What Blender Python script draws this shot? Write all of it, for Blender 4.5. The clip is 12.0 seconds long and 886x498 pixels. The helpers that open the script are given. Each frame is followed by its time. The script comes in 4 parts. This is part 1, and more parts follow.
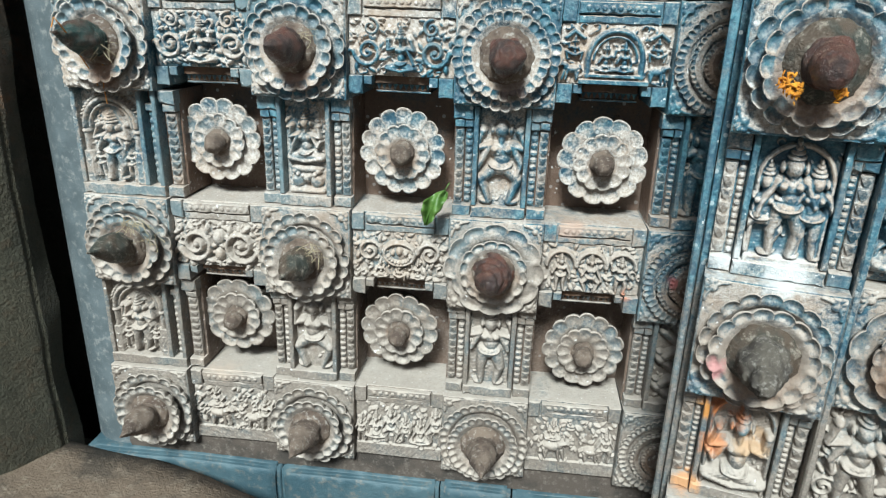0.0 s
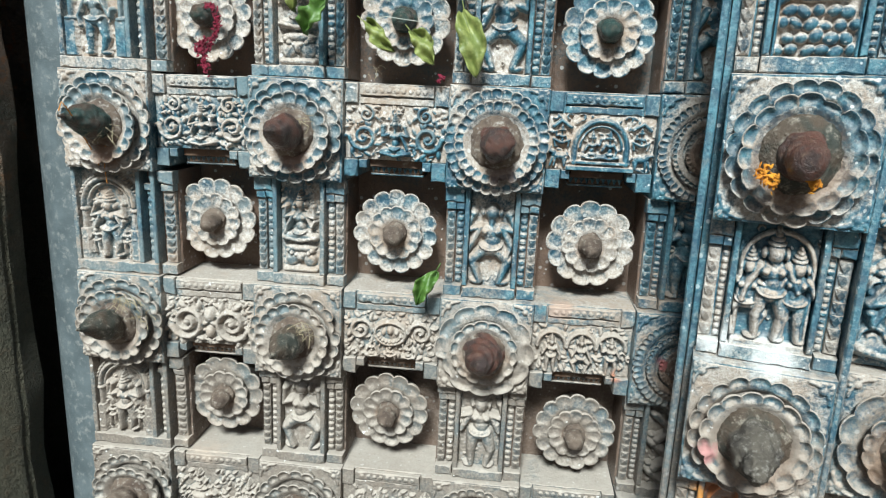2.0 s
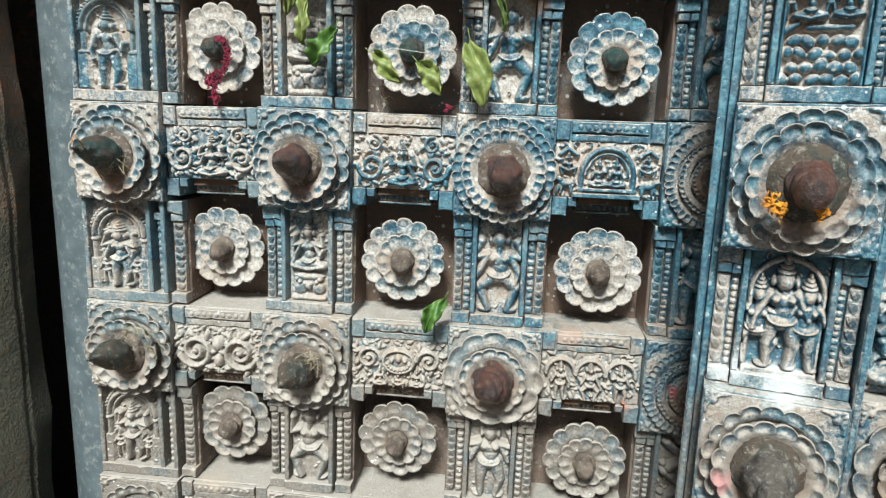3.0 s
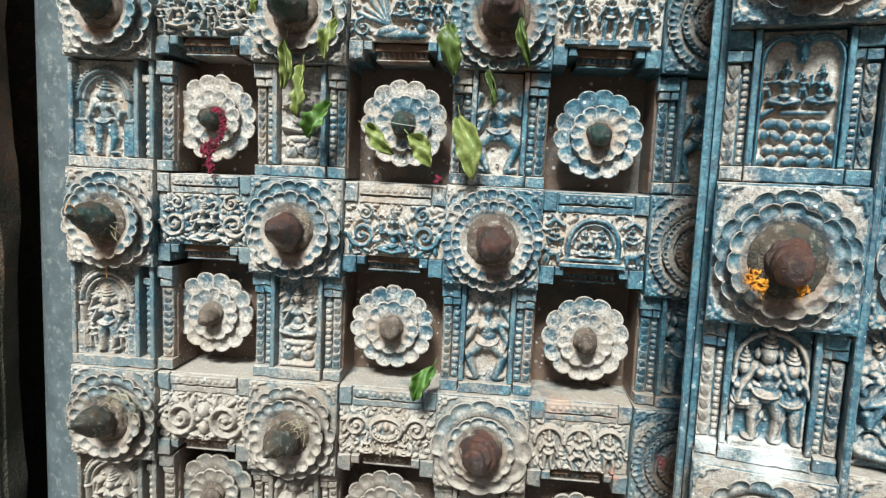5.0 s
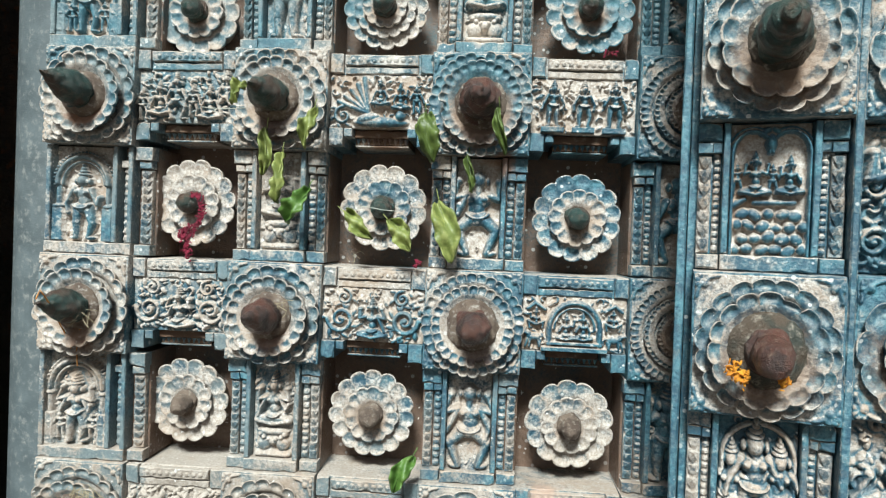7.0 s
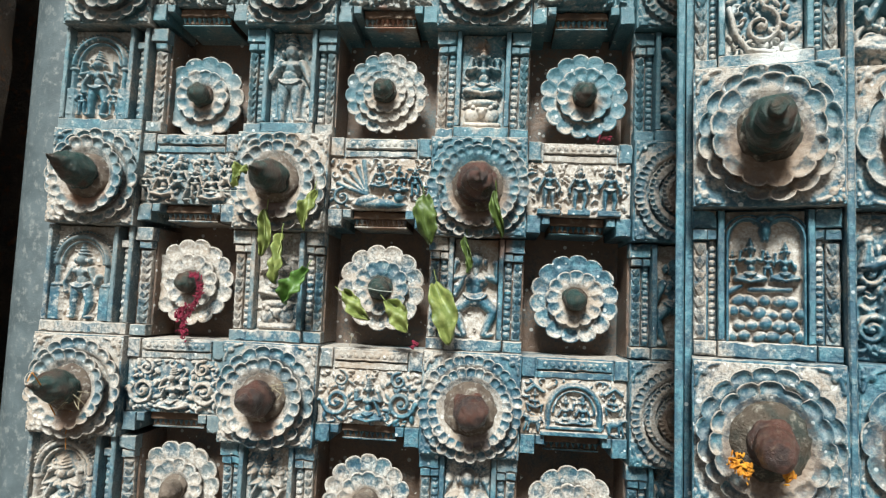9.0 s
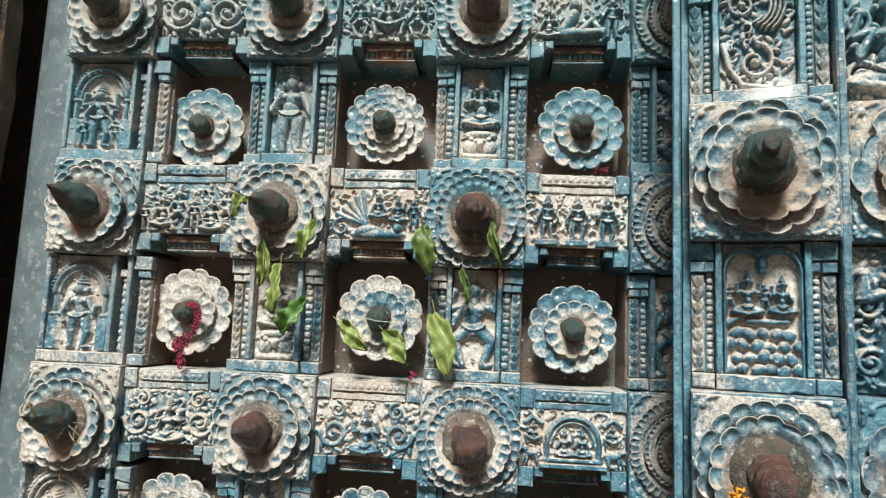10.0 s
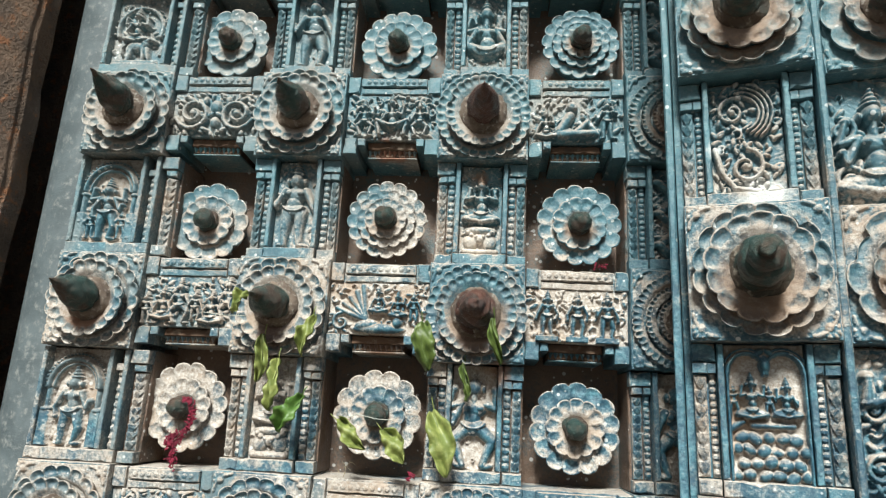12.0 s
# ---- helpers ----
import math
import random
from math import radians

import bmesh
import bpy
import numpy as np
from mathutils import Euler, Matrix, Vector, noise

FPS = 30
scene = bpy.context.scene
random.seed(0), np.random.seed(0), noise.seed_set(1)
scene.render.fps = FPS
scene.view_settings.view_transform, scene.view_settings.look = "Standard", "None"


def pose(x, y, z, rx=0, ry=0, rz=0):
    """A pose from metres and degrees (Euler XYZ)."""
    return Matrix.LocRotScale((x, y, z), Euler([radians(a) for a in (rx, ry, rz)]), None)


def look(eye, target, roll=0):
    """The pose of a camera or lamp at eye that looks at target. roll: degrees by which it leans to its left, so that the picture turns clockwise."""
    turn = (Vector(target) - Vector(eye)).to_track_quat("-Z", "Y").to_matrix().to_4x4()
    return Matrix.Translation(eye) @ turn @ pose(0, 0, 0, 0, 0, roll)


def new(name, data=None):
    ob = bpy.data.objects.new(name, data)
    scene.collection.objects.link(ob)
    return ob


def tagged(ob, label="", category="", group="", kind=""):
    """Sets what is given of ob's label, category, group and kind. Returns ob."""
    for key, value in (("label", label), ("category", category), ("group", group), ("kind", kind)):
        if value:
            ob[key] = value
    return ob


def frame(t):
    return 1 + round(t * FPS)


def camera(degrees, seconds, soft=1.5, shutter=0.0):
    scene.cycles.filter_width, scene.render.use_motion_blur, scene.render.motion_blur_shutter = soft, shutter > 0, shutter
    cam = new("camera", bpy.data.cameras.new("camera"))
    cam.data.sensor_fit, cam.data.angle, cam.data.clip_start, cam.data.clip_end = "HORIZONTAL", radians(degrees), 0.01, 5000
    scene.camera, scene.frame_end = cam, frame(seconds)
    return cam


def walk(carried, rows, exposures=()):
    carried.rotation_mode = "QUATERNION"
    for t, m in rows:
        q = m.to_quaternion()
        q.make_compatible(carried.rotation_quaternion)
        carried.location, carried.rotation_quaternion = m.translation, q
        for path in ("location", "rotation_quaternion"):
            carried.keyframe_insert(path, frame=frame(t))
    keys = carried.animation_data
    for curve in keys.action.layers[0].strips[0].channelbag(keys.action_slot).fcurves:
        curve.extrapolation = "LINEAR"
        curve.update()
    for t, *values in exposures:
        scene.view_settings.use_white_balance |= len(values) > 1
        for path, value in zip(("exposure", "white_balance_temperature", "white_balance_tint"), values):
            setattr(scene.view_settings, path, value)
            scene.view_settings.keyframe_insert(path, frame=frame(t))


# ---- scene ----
cam = camera(68.0, 12.0, soft=1.2)
PATH = [  # seconds, eye, target, roll
    (0, (0.136, -0.293, 0.975), (-0.074, 1.571, 0.282), 1.8),
    (0.5, (0.137, -0.297, 0.975), (-0.06, 1.592, 0.348), 2.5),
    (1, (0.133, -0.301, 0.977), (-0.053, 1.61, 0.417), 2.8),
    (1.5, (0.13, -0.305, 0.98), (-0.056, 1.62, 0.474), 2.7),
    (2, (0.134, -0.305, 0.986), (-0.06, 1.629, 0.514), 2.5),
    (2.5, (0.128, -0.307, 0.986), (-0.072, 1.632, 0.539), 2.5),
    (3, (0.131, -0.306, 0.995), (-0.086, 1.64, 0.59), 2.0),
    (5, (0.125, -0.317, 1.018), (-0.058, 1.661, 0.781), 2.6),
    (5.5, (0.129, -0.312, 1.025), (-0.028, 1.673, 0.837), 2.4),
    (6, (0.128, -0.308, 1.035), (-0.035, 1.682, 0.906), 2.5),
    (6.5, (0.13, -0.307, 1.043), (-0.021, 1.686, 0.966), 2.3),
    (8.5, (0.136, -0.306, 1.066), (-0.013, 1.686, 1.166), 2.3),
    (9, (0.136, -0.308, 1.073), (-0.02, 1.679, 1.239), 2.4),
    (9.5, (0.136, -0.309, 1.076), (-0.018, 1.674, 1.28), 2.7),
    (10, (0.136, -0.312, 1.081), (-0.018, 1.668, 1.324), 2.5),
    (10.5, (0.135, -0.314, 1.086), (-0.015, 1.654, 1.411), 2.7),
    (11, (0.133, -0.316, 1.09), (-0.002, 1.646, 1.453), 2.9),
    (11.5, (0.133, -0.316, 1.094), (-0.017, 1.632, 1.52), 3.0),
    (12, (0.135, -0.319, 1.1), (-0.026, 1.613, 1.592), 2.9),
]
walk(cam, [(t, look(e, a, r)) for t, e, a, r in PATH], [(0, 0.54, 5700, 0.0), (3, 0.53, 5850, 1.0), (6, 0.58, 5950, 1.5), (9, 0.58, 6050, 2.0), (12, 0.62, 6250, 4.0)])

# ---- world, sun, exposure ----
world = bpy.data.worlds.new("sky")
scene.world = world
world.use_nodes = True
wn = world.node_tree.nodes
sky = wn.new("ShaderNodeTexSky")
sky.sky_type, sky.sun_disc = "NISHITA", False
sky.sun_elevation, sky.sun_rotation = radians(44), radians(186)
sky.air_density, sky.dust_density = 1.0, 3.0
wn["Background"].inputs["Strength"].default_value = 0.029
world.node_tree.links.new(sky.outputs[0], wn["Background"].inputs["Color"])
sun = new("sun", bpy.data.lights.new("sun", "SUN"))
sun.data.energy, sun.data.angle, sun.data.color = 5.1, radians(14), (1.0, 0.965, 0.90)
sun.matrix_world = look((-0.10, -1.0, 0.98), (0, 0, 0))


# ---- materials ----
def material(name, rough=0.7, metal=0.0):
    m = bpy.data.materials.new(name)
    m.use_nodes = True
    b = m.node_tree.nodes["Principled BSDF"]
    b.inputs["Roughness"].default_value = rough
    b.inputs["Metallic"].default_value = metal
    return m, m.node_tree, b


def plug(tree, socket, value):
    if isinstance(value, (int, float)):
        socket.default_value = value
    elif isinstance(value, (tuple, list)):
        socket.default_value = (*value, 1.0) if len(value) == 3 else value
    else:
        tree.links.new(value, socket)


def noise_of(tree, at, scale, detail=4.0, rough=0.6):
    n = tree.nodes.new("ShaderNodeTexNoise")
    n.inputs["Scale"].default_value, n.inputs["Detail"].default_value, n.inputs["Roughness"].default_value = scale, detail, rough
    plug(tree, n.inputs["Vector"], at)
    return n.outputs["Fac"]


def calc(tree, op, a, b=0.0, c=0.0):
    n = tree.nodes.new("ShaderNodeMath")
    n.operation = op
    for s, v in zip(n.inputs, (a, b, c)):
        plug(tree, s, v)
    return n.outputs[0]


def ramp(tree, fac, lo, hi, a=0.0, b=1.0):
    n = tree.nodes.new("ShaderNodeMapRange")
    n.interpolation_type = "SMOOTHSTEP"
    for k, v in zip(("Value", "From Min", "From Max", "To Min", "To Max"), (fac, lo, hi, a, b)):
        plug(tree, n.inputs[k], v)
    return n.outputs[0]


def mix(tree, fac, a, b):
    n = tree.nodes.new("ShaderNodeMix")
    n.data_type = "RGBA"
    plug(tree, n.inputs[0], fac)
    plug(tree, n.inputs[6], a)
    plug(tree, n.inputs[7], b)
    return n.outputs[2]


def bumped(tree, bsdf, height, distance, strength=1.0):
    n = tree.nodes.new("ShaderNodeBump")
    n.inputs["Strength"].default_value, n.inputs["Distance"].default_value = strength, distance
    plug(tree, n.inputs["Height"], height)
    tree.links.new(n.outputs[0], bsdf.inputs["Normal"])


def place(tree):
    g = tree.nodes.new("ShaderNodeNewGeometry").outputs["Position"]
    s = tree.nodes.new("ShaderNodeSeparateXYZ")
    tree.links.new(g, s.inputs[0])
    return g, s.outputs


def worn_paint(name, chalk=0.0, earth=0.0, deep=(0.013, 0.072, 0.120), pale=(0.085, 0.275, 0.345), grime=((0.38, 0.31, 0.25), (0.165, 0.122, 0.09)), film=0.09, grey=((0.085, 0.125, 0.14), (0.22, 0.27, 0.28)), splash=0.8, ash=0.55, on_crest=0.26, in_groove=0.22, stain_shade=0.0, shelf_light=0.26):
    """Old blue paint on carved wood under lime dust and brown grime."""
    m, t, b = material(name, 0.62)
    g, (px, py, pz) = place(t)
    big, mid, fine, grit = noise_of(t, g, 6.5, 3), noise_of(t, g, 45, 6, 0.65), noise_of(t, g, 190, 4, 0.75), noise_of(t, g, 620, 2)
    groove = t.nodes.new("ShaderNodeAttribute")
    groove.attribute_name = "groove"
    gr = groove.outputs["Fac"]
    facing = t.nodes.new("ShaderNodeSeparateXYZ")
    t.links.new(t.nodes.new("ShaderNodeNewGeometry").outputs["Normal"], facing.inputs[0])
    ledge = ramp(t, facing.outputs[2], -0.25, 0.7)
    piece = t.nodes.new("ShaderNodeObjectInfo").outputs["Random"]
    blue = mix(t, ramp(t, calc(t, "ADD", calc(t, "MULTIPLY", mid, 0.7), calc(t, "MULTIPLY", fine, 0.5)), 0.50, 0.80), deep, pale)
    blue = mix(t, ramp(t, pz, 1.10, 1.70, 0.0, 0.75), blue, mix(t, mid, (0.045, 0.150, 0.182), (0.11, 0.255, 0.295)))
    blue = mix(t, calc(t, "MULTIPLY", piece, 0.35), blue, deep)
    strong = calc(t, "ADD", calc(t, "ADD", noise_of(t, g, 9, 5, 0.65), ramp(t, px, -0.5, 0.5, -0.10, 0.16)), ramp(t, pz, 0.35, 0.95, -0.22, 0.05))
    ashen = mix(t, fine, *grey)
    blue = mix(t, ramp(t, strong, 0.37, 0.56, 0.2, 1.0), ashen, blue)
    lime = mix(t, ramp(t, fine, 0.38, 0.68), (0.335, 0.285, 0.24), (0.61, 0.59, 0.56))
    lime = mix(t, ramp(t, pz, 0.80, 0.40, 0.0, 0.55), lime, mix(t, fine, (0.26, 0.222, 0.185), (0.58, 0.525, 0.455)))
    lime = mix(t, ramp(t, noise_of(t, g, 12, 6, 0.75), 0.48, 0.64, 0.0, 0.85), lime, mix(t, fine, (0.22, 0.155, 0.108), (0.52, 0.42, 0.335)))
    mud = mix(t, mid, *grime)
    # lime dust: patches, held in the grooves and on ledges, thinner towards the meeting stile and the top
    where = calc(t, "ADD", calc(t, "MULTIPLY_ADD", big, 1.45, -0.38), calc(t, "MULTIPLY_ADD", mid, 0.95, 0.075))
    where = calc(t, "ADD", where, calc(t, "MULTIPLY_ADD", fine, 0.50, 0.305))
    flakes = t.nodes.new("ShaderNodeTexVoronoi")
    flakes.inputs["Scale"].default_value = 260
    t.links.new(g, flakes.inputs["Vector"])
    chip = t.nodes.new("ShaderNodeSeparateColor")
    t.links.new(flakes.outputs["Color"], chip.inputs[0])
    where = calc(t, "ADD", where, calc(t, "MULTIPLY_ADD", chip.outputs[0], 0.10, -0.05))
    crest = t.nodes.new("ShaderNodeAttribute")
    crest.attribute_name = "crest"
    where = calc(t, "ADD", where, calc(t, "MULTIPLY", gr, in_groove))
    where = calc(t, "ADD", where, calc(t, "MULTIPLY", crest.outputs["Fac"], on_crest))
    where = calc(t, "ADD", where, calc(t, "MULTIPLY_ADD", piece, 0.14, -0.14))
    # dust on upward faces; petals get more, painting their lit lower lobes paler
    where = calc(t, "ADD", where, calc(t, "MULTIPLY", ledge, shelf_light))
    where = calc(t, "SUBTRACT", where, ramp(t, px, 0.20, 0.55, 0.0, 0.06))
    where = calc(t, "SUBTRACT", where, ramp(t, pz, 1.40, 1.8, 0.0, 0.15))
    where = calc(t, "ADD", where, ramp(t, pz, 0.85, 0.40, 0.0, 0.18))
    where = calc(t, "ADD", where, calc(t, "MULTIPLY", ramp(t, px, 0.22, -0.15, 0.0, 0.10), ramp(t, pz, 0.75, 1.05)))
    where = calc(t, "ADD", where, chalk)
    cover = calc(t, "MULTIPLY", ramp(t, where, 1.44, 1.80), ramp(t, pz, 1.35, 1.75, 1.0, 0.5))
    col = mix(t, cover, blue, lime)
    # a thin film of beige dust over all
    col = mix(t, ramp(t, calc(t, "ADD", fine, calc(t, "MULTIPLY", ledge, 0.25)), 0.40, 0.75, film * 0.25, film * 1.7), col, mix(t, mid, (0.40, 0.33, 0.26), (0.55, 0.48, 0.40)))
    # soft dust that settled on the upper rows, out of reach of hands
    settled = calc(t, "MULTIPLY", ramp(t, calc(t, "ADD", ledge, calc(t, "MULTIPLY", mid, 0.4)), 0.35, 0.95), ramp(t, pz, 1.25, 1.65, 0.0, 0.50))
    col = mix(t, settled, col, mix(t, mid, (0.30, 0.25, 0.205), (0.46, 0.42, 0.375)))
    # brown grime, thickest on the lower rows
    low = ramp(t, pz, 0.85, 0.35, 0.0, 0.20)
    dirt = calc(t, "ADD", calc(t, "ADD", calc(t, "MULTIPLY", noise_of(t, g, 13, 6, 0.7), 0.8), calc(t, "MULTIPLY", fine, 0.45)), calc(t, "ADD", low, earth))
    col = mix(t, ramp(t, dirt, 0.65, 0.97, 0.0, 0.88), col, mud)
    # grey ash and dust over the lowest rows, in drifts; underside shade painted in
    ashes_and_shade = mix(t, ramp(t, calc(t, "ADD", calc(t, "MULTIPLY", fine, 0.7), calc(t, "MULTIPLY", ledge, 0.35)), 0.30, 0.75), (0.085, 0.078, 0.068), (0.47, 0.435, 0.385))
    height = calc(t, "ADD", pz, calc(t, "MULTIPLY", big, -0.7))
    col = mix(t, ramp(t, height, 0.42, -0.08, 0.0, ash), col, ashes_and_shade)
    # stray splashes of white, and the powder of old offerings
    drops = ramp(t, calc(t, "ADD", noise_of(t, g, 105, 3.0, 0.5), calc(t, "MULTIPLY", big, 0.25)), 0.84, 0.87)
    col = mix(t, calc(t, "MULTIPLY", drops, splash), col, (0.80, 0.80, 0.78))
    # small round splashes from birds
    dots = t.nodes.new("ShaderNodeTexVoronoi")
    dots.inputs["Scale"].default_value = 75
    t.links.new(g, dots.inputs["Vector"])
    pick = t.nodes.new("ShaderNodeSeparateColor")
    t.links.new(dots.outputs["Color"], pick.inputs[0])
    reach = calc(t, "MULTIPLY", calc(t, "MULTIPLY", pick.outputs[1], ramp(t, calc(t, "ADD", pick.outputs[0], calc(t, "MULTIPLY", big, 0.6)), 0.68, 0.74)), 0.29)
    spot = ramp(t, calc(t, "SUBTRACT", reach, dots.outputs["Distance"]), 0.0, 0.05)
    col = mix(t, calc(t, "MULTIPLY", calc(t, "MULTIPLY", spot, ramp(t, pz, 0.5, 1.0, 0.25, 0.8)), splash), col, (0.72, 0.73, 0.72))
    # rust and oil that spread from the knob, its shadow below painted in with them
    if stain_shade:
        own = t.nodes.new("ShaderNodeTexCoord").outputs["Object"]
        axis = t.nodes.new("ShaderNodeSeparateXYZ")
        t.links.new(own, axis.inputs[0])
        away = calc(t, "SQRT", calc(t, "ADD", calc(t, "POWER", axis.outputs[0], 2.0), calc(t, "POWER", calc(t, "ADD", axis.outputs[2], stain_shade * 0.25), 2.0)))
        spread = calc(t, "ADD", calc(t, "DIVIDE", away, stain_shade), calc(t, "ADD", calc(t, "MULTIPLY", mid, 1.1), calc(t, "MULTIPLY", piece, 0.35)))
        col = mix(t, ramp(t, spread, 1.80, 1.15, 0.0, 0.9), col, mix(t, fine, (0.075, 0.042, 0.028), (0.34, 0.235, 0.16)))
    # powder, rust and splashes in spots, with some knob shadow and glare painted in
    for centre, size, shade in POWDER_SHADE_GLARE:
        d = t.nodes.new("ShaderNodeVectorMath")
        d.operation = "DISTANCE"
        t.links.new(g, d.inputs[0])
        d.inputs[1].default_value = centre
        near = calc(t, "ADD", calc(t, "DIVIDE", d.outputs["Value"], size), calc(t, "MULTIPLY", mid, 1.3))
        col = mix(t, ramp(t, near, 1.40, 0.95, 0.0, 0.75), col, shade)
    plug(t, b.inputs["Base Color"], col)
    plug(t, b.inputs["Roughness"], ramp(t, cover, 0.0, 1.0, 0.38, 0.85))
    bumped(t, b, calc(t, "ADD", calc(t, "MULTIPLY", fine, 0.7), calc(t, "ADD", calc(t, "MULTIPLY", mid, 0.9), calc(t, "MULTIPLY", calc(t, "MULTIPLY", cover, grit), 0.3))), 0.0030, 1.0)
    return m


POWDER_SHADE_GLARE = (((0.449, 0.535, 0.449), 0.055, (0.62, 0.2, 0.05)),
             ((0.423, 0.550, 0.445), 0.03, (0.66, 0.3, 0.06)),
             ((0.445, 0.550, 0.390), 0.035, (0.6, 0.24, 0.08)),
             ((0.419, 0.560, 0.312), 0.035, (0.66, 0.34, 0.14)),
             ((0.408, 0.500, 0.537), 0.034, (0.44, 0.19, 0.19)),
             ((0.492, 0.535, 0.402), 0.045, (0.46, 0.3, 0.16)),
             ((0.315, 0.800, 0.282), 0.022, (0.6, 0.1, 0.07)),
             ((0.341, 0.790, 0.509), 0.028, (0.6, 0.24, 0.14)),
             ((0.416, 0.785, 0.543), 0.02, (0.42, 0.12, 0.12)),
             # next eight: brown grease under knobs, painted dark for their cast shadow too
             ((0.454, 0.480, 0.904), 0.05, (0.085, 0.05, 0.032)),
             ((0.447, 0.470, 1.251), 0.055, (0.15, 0.095, 0.06)),
             ((-0.569, 0.775, 0.852), 0.045, (0.2, 0.11, 0.065)),
             ((-0.568, 0.775, 1.240), 0.048, (0.26, 0.13, 0.075)),
             ((-0.239, 0.770, 1.220), 0.042, (0.14, 0.08, 0.06)),
             ((0.105, 0.770, 1.218), 0.045, (0.16, 0.1, 0.07)),
             ((0.116, 0.770, 0.857), 0.04, (0.15, 0.09, 0.065)),
             ((-0.229, 0.770, 0.861), 0.04, (0.18, 0.1, 0.07)),
             ((0.484, 0.530, 1.399), 0.06, (0.66, 0.66, 0.64)),
             ((0.429, 0.530, 1.470), 0.03, (0.72, 0.73, 0.72)),
             # next two: glare on the stile, painted as white spots
             ((0.484, 0.530, 0.665), 0.052, (0.7, 0.71, 0.7)),
             ((0.416, 0.545, 0.680), 0.045, (0.7, 0.71, 0.7)),
             ((0.097, 0.815, 1.400), 0.045, (0.66, 0.58, 0.5)),
             ((-0.048, 0.790, 1.340), 0.04, (0.68, 0.62, 0.55)),
             ((-0.010, 0.800, 1.547), 0.03, (0.34, 0.12, 0.045)),
             ((-0.069, 0.825, 1.570), 0.05, (0.3, 0.11, 0.045)),
             ((0.102, 0.810, 1.531), 0.04, (0.4, 0.24, 0.15)),
             ((0.142, 0.810, 1.180), 0.045, (0.24, 0.13, 0.08)),
             ((-0.059, 0.830, 1.203), 0.06, (0.2, 0.1, 0.06)),
             ((0.236, 0.800, 0.633), 0.06, (0.5, 0.36, 0.28)),
             ((-0.433, 0.810, 0.289), 0.07, (0.46, 0.38, 0.31)))


def blotched(name, a, b_col, c, scale, rough, depth, metal=0.0, cut=(0.42, 0.62)):
    m, t, b = material(name, rough, metal)
    g, _ = place(t)
    n1, n2, n3 = noise_of(t, g, scale, 4), noise_of(t, g, scale * 4.3, 5, 0.7), noise_of(t, g, scale * 17, 3, 0.7)
    col = mix(t, ramp(t, n1, *cut), a, b_col)
    col = mix(t, ramp(t, n2, 0.5, 0.72, 0.0, 0.8), col, c)
    plug(t, b.inputs["Base Color"], col)
    bumped(t, b, calc(t, "ADD", calc(t, "MULTIPLY", n2, 0.6), calc(t, "MULTIPLY", n3, 0.5)), depth, 0.9)
    return m


PAINT = worn_paint("worn_blue_paint")
PAINT_WHITE = worn_paint("limed_paint", chalk=0.10, on_crest=0.30, in_groove=0.14)
PAINT_CHALK = worn_paint("chalky_paint", chalk=0.22, on_crest=0.2, in_groove=0.1)
PAINT_GROOVE = worn_paint("blue_figures_on_lime", chalk=-0.02, on_crest=0.06, in_groove=0.32)
PAINT_FIGURE = worn_paint("blue_figures_in_beige_ground", chalk=-0.09, on_crest=0.0, in_groove=0.66, film=0.05)
PETAL = worn_paint("petal_paint", chalk=0.05, earth=0.04, film=0.13, on_crest=0.34, in_groove=0.24, stain_shade=0.052, shelf_light=0.36)
PETAL_WHITE = worn_paint("limed_petal_paint", chalk=0.12, on_crest=0.30, in_groove=0.16, stain_shade=0.045, shelf_light=0.32)
ROSETTE = worn_paint("rosette_paint", chalk=0.05, on_crest=0.14, in_groove=0.2, stain_shade=0.034, shelf_light=0.45, pale=(0.12, 0.32, 0.40))
ROSETTE_CHALK = worn_paint("chalky_rosette_paint", chalk=0.19, on_crest=0.14, in_groove=0.1, stain_shade=0.028, shelf_light=0.34)
GREAT_PETAL = worn_paint("great_petal_paint", chalk=0.03, earth=0.06, film=0.18, on_crest=0.32, in_groove=0.2, stain_shade=0.072, shelf_light=0.42)
PAINT_RAISED = worn_paint("white_figures_on_blue", chalk=-0.03, on_crest=0.40, in_groove=-0.14)
PAINT_BLUE = worn_paint("blue_paint", chalk=-0.10, on_crest=0.10, in_groove=0.34)
# grimy paint of the recesses, its colour darkened further to hold their shade
BACK = worn_paint("grimy_shaded_back_paint", chalk=-0.22, earth=0.28, deep=(0.010, 0.050, 0.066), pale=(0.030, 0.095, 0.115), grime=((0.24, 0.145, 0.095), (0.085, 0.052, 0.036)), film=0.06, grey=((0.03, 0.042, 0.046), (0.075, 0.085, 0.085)), splash=0.8, ash=0.4)
DARKWOOD = blotched("weathered_plank", (0.085, 0.068, 0.055), (0.05, 0.042, 0.035), (0.19, 0.165, 0.14), 20, 0.85, 0.004)
BROWN = blotched("bare_brown_wood", (0.13, 0.075, 0.045), (0.075, 0.05, 0.035), (0.30, 0.24, 0.18), 14, 0.8, 0.002)
IRON = blotched("dark_green_knob", (0.020, 0.052, 0.046), (0.062, 0.038, 0.026), (0.13, 0.10, 0.075), 30, 0.36, 0.006)
RUST = blotched("red_brown_knob", (0.095, 0.040, 0.028), (0.042, 0.028, 0.026), (0.17, 0.115, 0.085), 30, 0.36, 0.006)
CRUST = blotched("crusted_knob", (0.115, 0.10, 0.08), (0.055, 0.047, 0.04), (0.34, 0.32, 0.28), 34, 0.7, 0.006)
